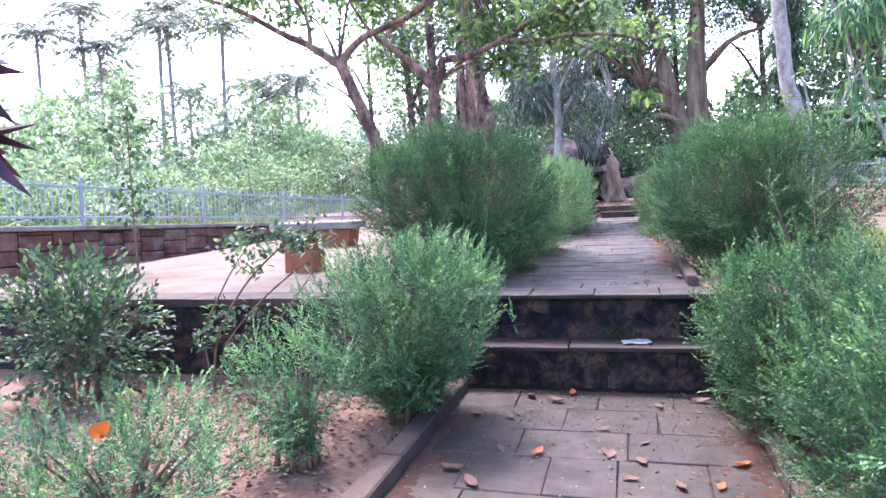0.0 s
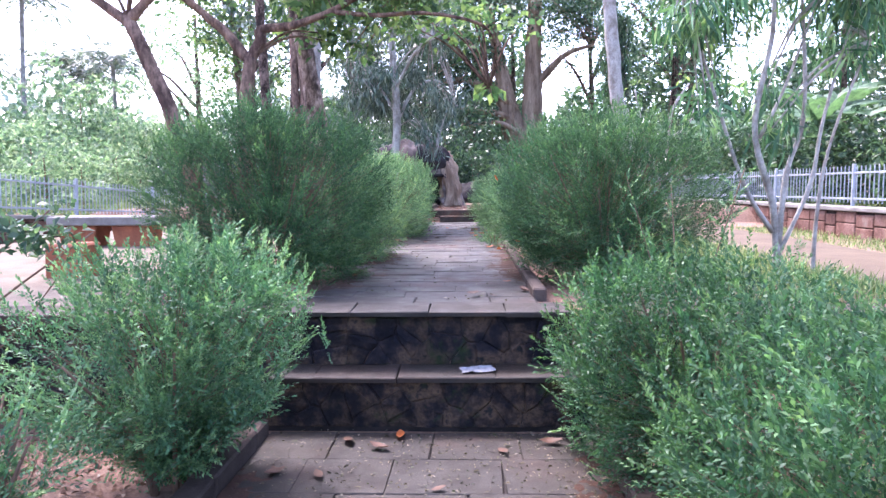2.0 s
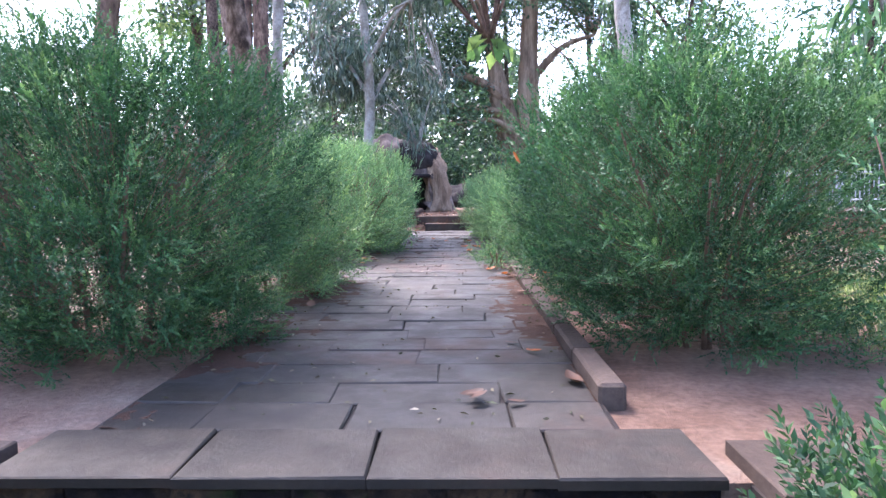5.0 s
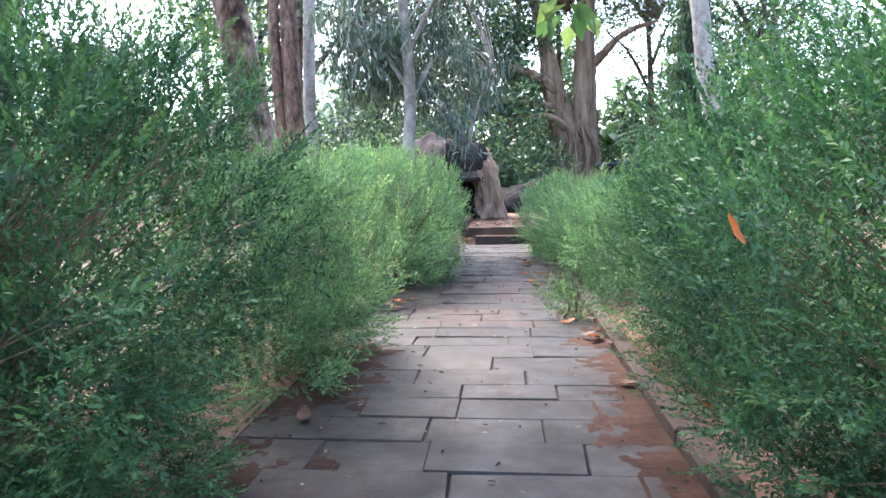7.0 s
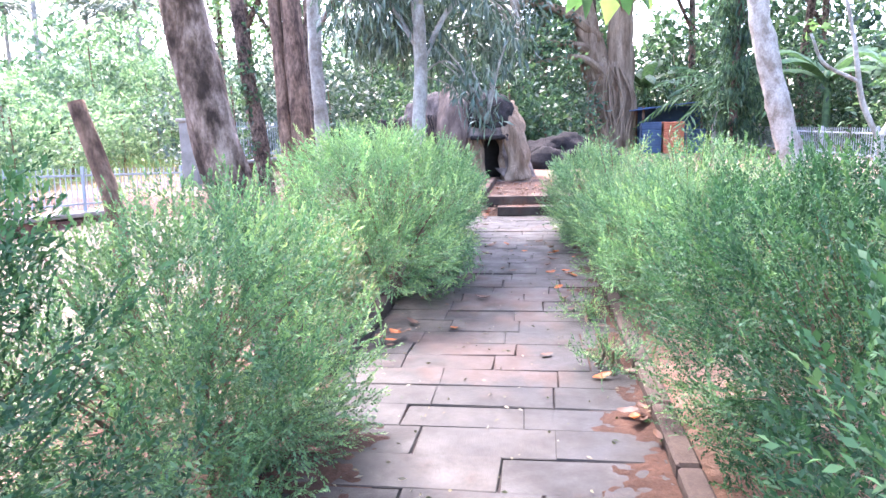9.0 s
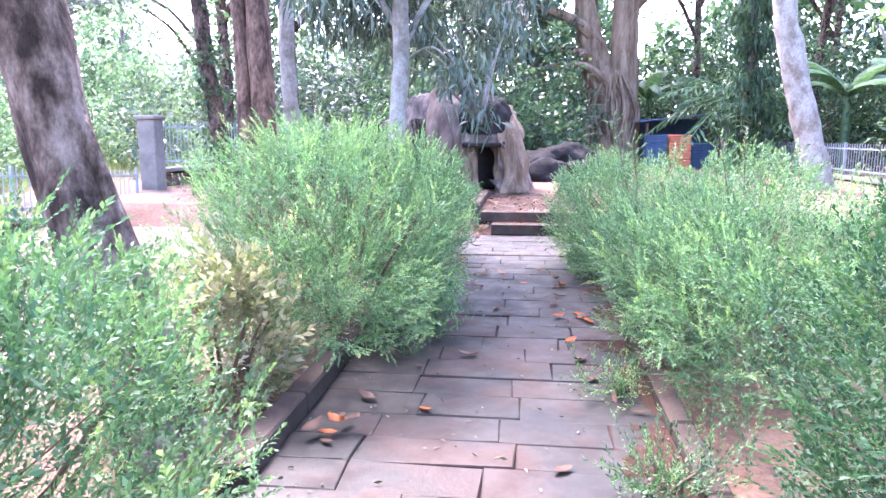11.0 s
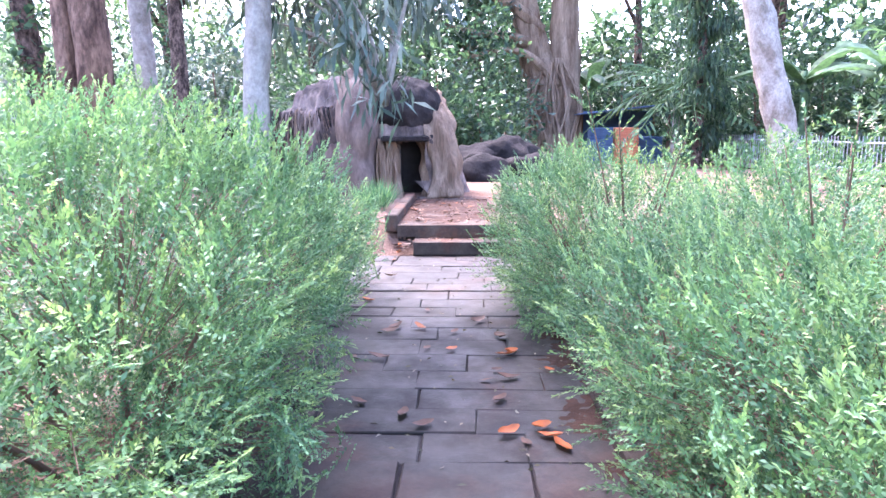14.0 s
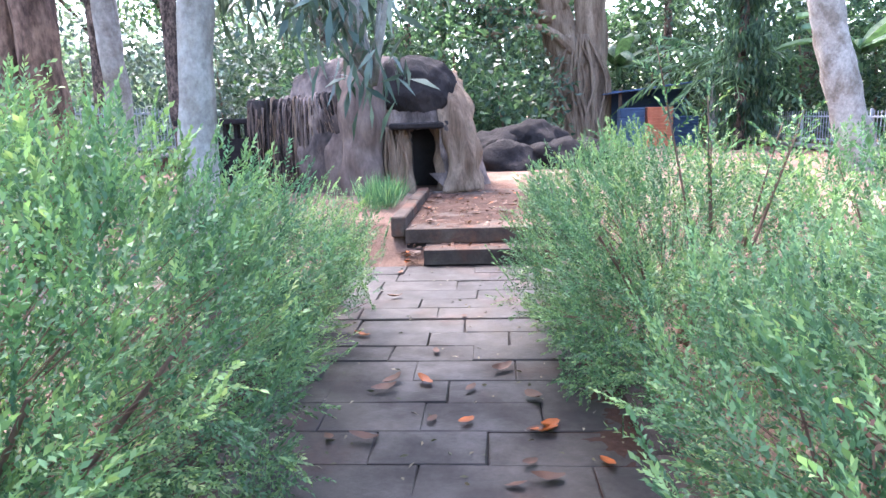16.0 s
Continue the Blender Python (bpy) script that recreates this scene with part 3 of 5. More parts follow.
def paving(name, label, x0, x1, y0, y1, z, course, long, seed, mat=None):
    r = random.Random(seed)
    p = thing(name, (0, 0, z), label, "path", "", "structure")
    bm = bmesh.new()
    box(bm, x0 - 0.02, x1 + 0.02, y0, y1, -0.1, -0.012)
    part("bed", bm, MORTAR, p)
    y = y0
    while y < y1 - 0.03:
        d = min(course * r.uniform(0.88, 1.12), y1 - y)
        if y1 - y - d < 0.08:
            d = y1 - y
        x = x0
        first = True
        while x < x1 - 0.02:
            w = long * r.uniform(0.7, 1.35) * (r.uniform(0.4, 1.0) if first else 1)
            first = False
            if x1 - x - w < 0.15:
                w = x1 - x
            o = part("slab", slab_mesh(w - 0.003, d - 0.003, 0.06, 0.007), mat or SLAB, p)
            o.location = (x + w / 2, y + d / 2, r.uniform(-0.004, 0.004))
            o.rotation_euler = (r.uniform(-0.006, 0.006), r.uniform(-0.006, 0.006), r.uniform(-0.006, 0.006))
            x += w
        y += d
    return p


paving("lower_path", "grey stone-paved path with worn joints, strewn with leaves", -1.08, 0.78, -6.0, 4.05, 0.0, 0.42, 0.5, 1, STEP)
paving("upper_path", "damp grey stone-paved path between the hedges", -1.05, 0.53, 4.72, 15.27, 0.64, 0.245, 0.52, 2)
paving("far_path", "worn stone-paved landing before the rock hut", -0.72, 0.75, 15.95, 18.6, 0.90, 0.3, 0.55, 3, KERB_RED)


def cell(site, others, poly):
    """The part of poly nearer to site than to the others."""
    for o in others:
        mx, mz, dx, dz = (site[0] + o[0]) / 2, (site[1] + o[1]) / 2, o[0] - site[0], o[1] - site[1]
        side = [(p[0] - mx) * dx + (p[1] - mz) * dz for p in poly]
        out = []
        for i, p in enumerate(poly):
            q, a, b = poly[(i + 1) % len(poly)], side[i], side[(i + 1) % len(poly)]
            if a <= 0:
                out.append(p)
            if a * b < 0:
                t = a / (a - b)
                out.append((p[0] + (q[0] - p[0]) * t, p[1] + (q[1] - p[1]) * t))
        poly = out
        if len(poly) < 3:
            break
    return poly


def rubble(parent, x0, x1, z0, z1, y, rows, cols, seed):
    """Rough stones of many sizes set in a wall face that looks to -y."""
    r = random.Random(seed)
    sites = [(x0 + (x1 - x0) * (i + 0.5 + r.uniform(-0.45, 0.45)) / cols, z0 + (z1 - z0) * (k + 0.5 + r.uniform(-0.42, 0.42)) / rows) for k in range(rows) for i in range(cols)]
    for si, st in enumerate(sites):
        near = sorted((o for j, o in enumerate(sites) if j != si), key=lambda o: (o[0] - st[0]) ** 2 + (o[1] - st[1]) ** 2)[:14]
        q = cell(st, near, [(x0, z0), (x1, z0), (x1, z1), (x0, z1)])
        if len(q) < 3:
            continue
        n = len(q)
        cx, cz = sum(a for a, _ in q) / n, sum(b for _, b in q) / n
        bm = bmesh.new()
        ring = []
        for a, b in zip(q, q[1:] + q[:1]):
            for e in (a, ((a[0] + b[0]) / 2 + r.uniform(-0.006, 0.006), (a[1] + b[1]) / 2 + r.uniform(-0.006, 0.006))):
                d = math.hypot(cx - e[0], cz - e[1]) + 1e-6
                k = min(0.4, 0.0012 / d)
                ring.append((e[0] + (cx - e[0]) * k, e[1] + (cz - e[1]) * k))
        pr = r.uniform(0.004, 0.018)
        back = [bm.verts.new((a, y + 0.03, b)) for a, b in ring]
        mid = [bm.verts.new((a, y - pr * 0.35, b)) for a, b in ring]
        front = [bm.verts.new((a + (cx - a) * 0.14, y - pr + r.uniform(-0.006, 0.006), b + (cz - b) * 0.14)) for a, b in ring]
        m = len(ring)
        for u, v in ((back, mid), (mid, front)):
            for i in range(m):
                bm.faces.new((u[i], u[(i + 1) % m], v[(i + 1) % m], v[i]))
        c = bm.verts.new((cx, y - pr * 1.15, cz))
        for i in range(m):
            bm.faces.new((front[i], front[(i + 1) % m], c))
        bmesh.ops.recalc_face_normals(bm, faces=bm.faces)
        part("stone", bm, RUBBLE, parent)


def step(name, x0, x1, yf, yb, z0, z1, rows, cols, seed, tread=0.03, nslab=4, label="dark mossy rubble step with a stone tread", mat=None):
    s = thing(name, (0, 0, 0), label, "step", "steps of the path", "structure")
    bm = bmesh.new()
    box(bm, x0, x1, yf + 0.05, yb, z0 - 0.1, z1 - tread)
    part("core", bm, MORTAR, s)
    if rows:
        rubble(s, x0, x1, z0, z1 - tread - 0.004, yf + 0.045, rows, cols, seed)
    r = random.Random(seed)
    cuts = [x0] + [x0 + (x1 - x0) * (i + r.uniform(-0.2, 0.2)) / nslab for i in range(1, nslab)] + [x1]
    for a, b in zip(cuts, cuts[1:]):
        o = part("tread", slab_mesh(b - a - 0.006, yb - yf, tread, 0.006), mat or STEP, s)
        o.location = ((a + b) / 2, (yf + yb) / 2, z1 + r.uniform(-0.003, 0.003))
    return s


step("lower_step", -1.3, 0.78, 4.10, 4.42, 0, 0.31, 3, 10, 4)
step("upper_step", -1.15, 0.72, 4.37, 4.72, 0.30, 0.645, 3, 9, 5)
step("far_lower_step", -0.55, 0.8, 15.26, 15.62, 0.64, 0.77, 0, 1, 6, 0.12, 2, "worn stone step before the landing", KERB_RED)
step("far_upper_step", -0.72, 0.8, 15.55, 15.95, 0.64, 0.90, 0, 1, 7, 0.12, 2, "worn stone step before the landing", KERB_RED)


def kerb(x0, x1, y0, y1, z0, z1, label, piece=0.62, mat=None):
    k = thing("kerb", (0, 0, 0), label, "kerb", "kerbs", "structure")
    y = y0
    while y < y1 - 0.05:
        ln = min(piece * random.uniform(0.85, 1.15), y1 - y)
        bm = bmesh.new()
        box(bm, x0, x1, y + 0.004, y + ln - 0.004, z0 - 0.08, z1 + random.uniform(-0.006, 0.006), 0.012)
        part("kerbstone", bm, mat or KERB, k)
        y += ln


kerb(-1.22, -1.085, -6, 4.06, 0, 0.085, "grey stone kerb along the lower path")
kerb(0.785, 0.9, -6, 4.06, 0, 0.085, "grey stone kerb along the lower path")
kerb(-1.17, -1.055, 8.9, 15.2, 0.64, 0.73, "weathered kerb along the upper path")
kerb(0.535, 0.63, 5.0, 15.2, 0.64, 0.695, "weathered kerb along the upper path")
kerb(-0.85, -0.725, 15.6, 18.0, 0.9, 1.0, "low reddish kerb of the landing", mat=KERB_RED)


# retaining walls of the terrace
def terrace_wall(x0, x1, seed):
    w = thing("terrace_wall", (0, 0, 0), "rough stone retaining wall of the upper terrace", "wall", "terrace walls", "structure")
    bm = bmesh.new()
    box(bm, x0, x1, 4.30, 4.62, -0.1, 0.6)
    part("core", bm, MORTAR, w)
    rubble(w, x0, x1, 0, 0.58, 4.30, 3, int((x1 - x0) / 0.24), seed)
    n = int((x1 - x0) / 0.6)
    for i in range(n):
        o = part("capstone", slab_mesh((x1 - x0) / n - 0.008, 0.36, 0.07, 0.012), KERB, w)
        o.location = (x0 + (x1 - x0) * (i + 0.5) / n, 4.44, 0.65)


terrace_wall(-9.0, -1.2, 8)
terrace_wall(0.8, 6.0, 9)

# ---- hedges ----
DENSE = "dense dark green small-leaved shrub beside the stone path"
LIGHT = "bright green small-leaved hedge shrub beside the stone path"
hedge_bush("shrub", "small-leaved green shrub beside the kerb and steps", (-1.36, 3.4, 0), 0.68, 0.64, 1.16, 4000, waist=0.0, face=1)
hedge_bush("shrub", "thin young shrub with bare stems on red soil", (-1.74, 2.6, 0), 0.38, 0.34, 0.74, 1100, LEAF_HEDGE, stems=14, waist=-0.3, thick=0.6)
hedge_bush("shrub", "low straggly pale green shrub on red soil", (-2.2, 1.75, 0), 0.8, 0.6, 0.6, 1500, LEAF_HEDGE, stems=14, waist=0.4, thick=0.7)
hedge_bush("shrub", "spreading green shrub beside the lower steps", (1.22, 3.55, 0), 0.76, 0.72, 1.1, 3600, LEAF_OLD, face=-1)
hedge_bush("shrub", "spreading green shrub beside the lower path", (1.55, 2.1, 0), 0.9, 0.95, 1.05, 4600, LEAF_OLD, face=-1, waist=0.95)
hedge_bush("shrub", "spreading green shrub beside the lower path", (2.9, 3.3, 0), 0.9, 0.95, 1.0, 1500, LEAF_FRESH)
hedge_bush("shrub", "spreading green shrub beside the lower path", (1.75, 0.4, 0), 0.8, 0.9, 0.95, 1050, LEAF_HEDGE, face=-1)
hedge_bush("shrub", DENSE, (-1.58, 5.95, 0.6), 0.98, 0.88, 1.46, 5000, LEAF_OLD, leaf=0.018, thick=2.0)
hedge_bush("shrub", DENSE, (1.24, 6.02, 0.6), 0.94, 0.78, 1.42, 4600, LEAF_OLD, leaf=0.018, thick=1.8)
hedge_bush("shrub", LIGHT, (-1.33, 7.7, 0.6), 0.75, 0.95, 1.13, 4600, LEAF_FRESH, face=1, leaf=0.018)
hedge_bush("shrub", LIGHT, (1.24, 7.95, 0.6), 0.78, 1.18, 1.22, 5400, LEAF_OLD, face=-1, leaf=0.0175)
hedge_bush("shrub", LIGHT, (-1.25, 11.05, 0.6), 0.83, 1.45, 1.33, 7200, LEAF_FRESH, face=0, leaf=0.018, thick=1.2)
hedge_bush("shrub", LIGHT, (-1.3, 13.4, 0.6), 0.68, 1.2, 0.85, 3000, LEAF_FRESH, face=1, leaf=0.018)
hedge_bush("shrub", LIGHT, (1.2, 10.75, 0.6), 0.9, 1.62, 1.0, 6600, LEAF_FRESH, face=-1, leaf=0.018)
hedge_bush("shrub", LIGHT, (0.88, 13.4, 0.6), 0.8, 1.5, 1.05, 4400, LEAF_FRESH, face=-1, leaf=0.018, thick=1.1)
hedge_bush("shrub", LIGHT, (2.3, 11.4, 0.6), 0.8, 1.4, 0.82, 1700, LEAF_FRESH)
hedge_bush("shrub", LIGHT, (1.85, 13.0, 0.6), 0.75, 0.8, 1.12, 1700, LEAF_FRESH)

# ---- rock hut ----
def rock_hut():
    h = thing("rock_hut", (-1.55, 19.2, 0.92), "grey sculpted cement rock hut with a dark doorway", "hut")
    bm = bmesh.new()
    bmesh.ops.create_icosphere(bm, subdivisions=6, radius=1.0)
    for v in bm.verts:
        p = v.co.copy()
        q = Vector((math.copysign(abs(p.x) ** 0.85, p.x) * 1.3, math.copysign(abs(p.y) ** 0.7, p.y) * 1.0, p.z ** 0.6 * 1.7 if p.z > 0 else max(p.z, -0.15)))
        q += p * (0.1 * noise.noise(q * 1.3 + Vector((3, 1, 0))) + 0.06 * noise.noise(q * 2.7) + 0.045 * noise.noise(q * 6) + 0.02 * noise.noise(q * 17))
        if q.y < 0 and q.z > -0.1:
            crease = abs(q.x - 0.3 + 0.1 * q.z)
            q -= p * 0.09 * max(0, 1 - crease / 0.12)
            q += p * 0.018 * math.sin(q.x * 38 + 4 * noise.noise(q * 2)) * (1 if q.x < -0.5 or q.x > 0.9 else 0.3)
        if q.z < 0.9 and q.x > 0.8:
            q.x += 0.24 * (0.9 - q.z)
        v.co = q
    bmesh.ops.delete(bm, geom=[f for f in bm.faces if 0.6 < f.calc_center_median().x < 0.93 and f.calc_center_median().y < -0.4 and f.calc_center_median().z < 0.76], context="FACES")
    part("shell", bm, ROCK, h, smooth=True)
    # added panels behind the doorway (back, sides, top), near-black to paint the shade inside
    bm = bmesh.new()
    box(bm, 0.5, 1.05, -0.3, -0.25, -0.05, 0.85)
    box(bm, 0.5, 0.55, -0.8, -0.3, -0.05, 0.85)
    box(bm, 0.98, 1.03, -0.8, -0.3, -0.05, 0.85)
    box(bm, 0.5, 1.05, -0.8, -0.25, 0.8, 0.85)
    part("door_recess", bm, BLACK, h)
    # dark weathered brow over the doorway, grown into the dome
    bm = bmesh.new()
    bmesh.ops.create_icosphere(bm, subdivisions=5, radius=1.0)
    for v in bm.verts:
        p = v.co.copy()
        q = Vector((p.x * 0.6 + 0.55, p.y * 0.6 - 0.36, 1.17 + (p.z * 0.5 if p.z > 0 else p.z * 0.4)))
        if q.z < 0.92:
            q.z = 0.92 - (0.92 - q.z) * 0.35
        v.co = q + p * (0.07 * noise.noise(q * 2.1) + 0.04 * noise.noise(q * 6) + 0.015 * noise.noise(q * 16))
    part("brow", bm, DARKROCK, h, "dark weathered brow over the doorway", smooth=True)
    bm = bmesh.new()
    box(bm, 0.36, 1.0, -1.12, -0.75, 0.76, 0.84, 0.02)
    for v in bm.verts:
        v.co += Vector((0, 0, 0.02 * noise.noise(v.co * 4)))
    part("lintel", bm, DARKROCK, h, "dark stone lintel")
    front = lambda x: -math.sqrt(max(0.05, 1 - (x / 1.5) ** 2)) * 0.98
    # fluted pillars moulded like trunks beside the doorway, and a smooth pale column
    for x, r0, r1, top, fl, mat, label in ((1.13, 0.25, 0.3, 1.2, 0.1, BARK_ROOT, "pillar moulded like a pale trunk"), (0.42, 0.16, 0.15, 0.95, 0.08, BARK_ROOT, "pillar moulded like a pale trunk"), (0.02, 0.27, 0.34, 1.5, 0.015, CEMENT, "smooth pale column"), (-0.3, 0.2, 0.1, 0.85, 0.05, CEMENT, "smooth pale column")):
        y = front(x)
        bm = bmesh.new()
        limb(bm, [(x + 0.05, y - 0.05, -0.06), (x + 0.02, y, 0.22), (x, y + 0.06, 0.55), (x * 0.94, y + 0.16, top * 0.8), (x * 0.86, y + 0.55, top * 1.05)], r0 * 1.15, r1 * 0.8, 34, 7, 0.3, fl)
        part("pillar", bm, mat, h, label, smooth=True)
    # block on the flank, hung with a curtain of moulded roots
    bm = bmesh.new()
    bmesh.ops.create_cube(bm, size=1.0)
    bmesh.ops.subdivide_edges(bm, edges=bm.edges[:], cuts=14, use_grid_fill=True)
    for v in bm.verts:
        p = v.co
        q = Vector((-0.98 + p.x * 0.92, -0.32 + p.y * 1.0, 0.56 + p.z * 1.22))
        q.z += 0.08 * (q.x + 0.98) if p.z > 0.4 else 0
        v.co = q + Vector((0.05 * noise.noise(q * 3), 0.06 * noise.noise(q * 3 + Vector((5, 0, 0))) + 0.02 * math.sin(q.x * 40), 0.05 * noise.noise(q * 4)))
    part("flank", bm, ROCK, h, "dark flank under moulded roots", smooth=True)
    g = random.Random(3)
    for i in range(170):
        x = g.uniform(-1.44, -0.35)
        y = -0.84 if x < -0.52 else -0.84 - 0.25 * (x + 0.52)
        top = 1.18 + 0.06 * (x + 1) + g.uniform(-0.25, 0.03)
        bot = g.uniform(0.0, 0.6) if g.random() < 0.7 else g.uniform(0.5, 0.8)
        dx = g.uniform(-0.03, 0.03) + (0.16 if x > -0.6 else 0)
        bm = bmesh.new()
        limb(bm, [(x, y + 0.12, top), (x, y + 0.0, top - 0.05), (x + dx * 0.5 + g.uniform(-0.02, 0.02), y - 0.05, (top + bot) / 2), (x + dx, y - 0.04, bot)], g.uniform(0.009, 0.021), 0.005, 5, 3)
        part("moulded_root", bm, (ROCK, CEMENT, BARK, DARKROCK, BARK_ROOT, CEMENT)[i % 6], h, smooth=True)
    for i in range(24):
        a = radians(g.uniform(186, 215))
        x, y = -1.0 + 0.5 * math.cos(a), 0.1 + 1.0 * math.sin(a)
        bm = bmesh.new()
        limb(bm, [(-1.38, y, 1.15), (-1.47, y, 1.05), (-1.49, y + g.uniform(-0.04, 0.04), 0.6), (-1.48, y, g.uniform(0.05, 0.4))], g.uniform(0.009, 0.02), 0.005, 5, 3)
        part("moulded_root", bm, (DARKROCK, ROCK)[i % 2], h, smooth=True)
    for i in range(14):
        x = g.uniform(0.28, 0.56)
        y = front(x) - 0.16
        bm = bmesh.new()
        limb(bm, [(x, y, -0.05), (x + g.uniform(-0.1, 0.1), y, 0.35), (x + g.uniform(-0.1, 0.1), y + 0.06, 0.8)], g.uniform(0.012, 0.03), 0.008, 6, 4)
        part("moulded_root", bm, BARK_ROOT, h, smooth=True)


rock_hut()


# ---- trees beside the path ----
def ball(c, r, n, flat=0.7, seed=0):
    """n clump centres filling an uneven crown."""
    g = np.random.default_rng(seed)
    p = unit(g.normal(size=(n, 3))) * (g.random(n) ** 0.4)[:, None] * np.asarray(r if np.ndim(r) else (r, r, r * flat))
    return p + np.asarray(c, float)


def local(at, *pts):
    return [tuple(np.subtract(p, at)) for p in pts]


A = (-2.35, 6.6, 0.6)
tree("arching_tree", "leaning reddish-barked tree with long bare arching branches", A, [
    (local(A, (-2.35, 6.6, 0.55), (-2.53, 6.6, 1.55), (-2.72, 6.6, 2.2), (-3.06, 6.6, 2.99)), 0.09, 0.06),
    (local(A, (-3.05, 6.6, 2.95), (-3.4, 6.6, 3.2), (-3.75, 6.6, 3.38), (-4.39, 6.5, 3.75), (-5.2, 6.3, 4.0)), 0.05, 0.015),
    (local(A, (-3.05, 6.6, 2.97), (-2.77, 6.6, 3.22), (-2.4, 6.65, 3.36), (-2.08, 6.6, 3.48), (-1.6, 6.9, 4.1)), 0.05, 0.02),
    (local(A, (-3.4, 6.6, 3.2), (-3.5, 6.7, 3.6), (-3.9, 6.8, 4.1)), 0.03, 0.012)],
    BARK_RED, np.concatenate([ball((-1.6, 0.1, 3.35), (1.1, 0.9, 0.45), 26, seed=1), ball((0.3, 0.2, 3.5), (1.0, 0.9, 0.45), 22, seed=2), ball((-0.6, 1.2, 3.6), (1.6, 0.7, 0.4), 20, seed=3)]), leaf=0.1, width=0.05, spread=0.32, per=42)
B = (-2.1, 7.0, 0.6)
tree("forked_tree", "forked brown tree with a sawn-off limb", B, [
    (local(B, (-2.1, 7, 0.55), (-2.14, 7, 1.6), (-2.12, 7, 2.2), (-2.05, 7, 2.7)), 0.085, 0.065),
    (local(B, (-2.06, 7, 2.66), (-2.3, 7, 2.95), (-2.48, 7, 3.1), (-2.62, 7, 3.3), (-2.3, 7.1, 3.55), (-1.7, 7.2, 3.9)), 0.055, 0.02),
    (local(B, (-2.05, 7, 2.68), (-1.95, 7, 2.85), (-1.93, 7, 2.96), (-1.6, 7, 3.0), (-1.23, 7, 3.13), (-0.9, 7.05, 3.3), (-0.3, 7.2, 3.5)), 0.055, 0.02),
    (local(B, (-1.25, 7, 3.12), (-0.8, 7.0, 3.08), (-0.3, 7.05, 3.1), (0.25, 7.4, 3.05), (0.4, 8.1, 2.9), (0.34, 8.6, 2.6)), 0.026, 0.007),
    (local(B, (-2.48, 7, 3.1), (-2.78, 7, 3.36), (-3.1, 7.1, 3.8)), 0.03, 0.012)],
    BARK_RED, np.concatenate([ball((0.9, 0.5, 2.8), (1.0, 0.9, 0.5), 30, seed=4), ball((2.0, 1.2, 2.9), (1.0, 0.9, 0.45), 24, seed=5), ball((0.2, 1.0, 3.3), (1.3, 0.8, 0.4), 24, seed=6)]), leaf=0.12, width=0.065, spread=0.32, per=36)
C = (-1.5, 9.1, 0.6)
tree("ringed_tree", "leaning thick trunk with rough brown and pinkish bark", C, [
    (local(C, (-1.48, 9.1, 0.5), (-1.58, 9.1, 1.1), (-1.76, 9.1, 1.75), (-1.94, 9.1, 2.75), (-2.15, 9.15, 4.0), (-2.7, 9.2, 6.6)), 0.14, 0.1),
    (local(C, (-1.33, 9.12, 0.5), (-1.4, 9.12, 1.0), (-1.52, 9.1, 1.4), (-1.68, 9.08, 1.95)), 0.055, 0.02)], BARK_PLATE, seg=24, flute=0.03)
tree("broad_tree", "broad reddish-brown trunk beside a pale one", (-3.35, 15.0, 0.75), [([(0, 0, -0.1), (0.02, 0, 1.2), (-0.03, 0, 2.5), (-0.1, 0.1, 6.0)], 0.17, 0.13), ([(-0.17, -0.1, -0.1), (-0.21, -0.05, 1.4), (-0.28, 0, 3.0), (-0.3, 0, 6.0)], 0.1, 0.08)], BARK_RED, flute=0.03, seg=16)
tree("mottled_tree", "mottled pale grey trunk", (-3.4, 16.1, 0.9), [([(0, 0, -0.1), (0.02, 0, 1.2), (-0.02, 0, 2.5), (0.1, 0.1, 6.0)], 0.12, 0.1)], BARK_PALE)
tree("creeper_tree", "dark tree trunk covered in creeper", (-4.25, 15.8, 0.9), [([(0, 0, -0.1), (-0.08, 0, 1.2), (-0.25, 0, 2.5), (-0.4, 0.1, 6.0)], 0.13, 0.1)], BARK, ball((-0.15, 0, 1.6), (0.16, 0.16, 1.3), 22, seed=8), leaf=0.09, width=0.055, spread=0.2, per=26, mat=LEAF_DARK, twigs=False)
F = (-1.25, 12.85, 0.6)
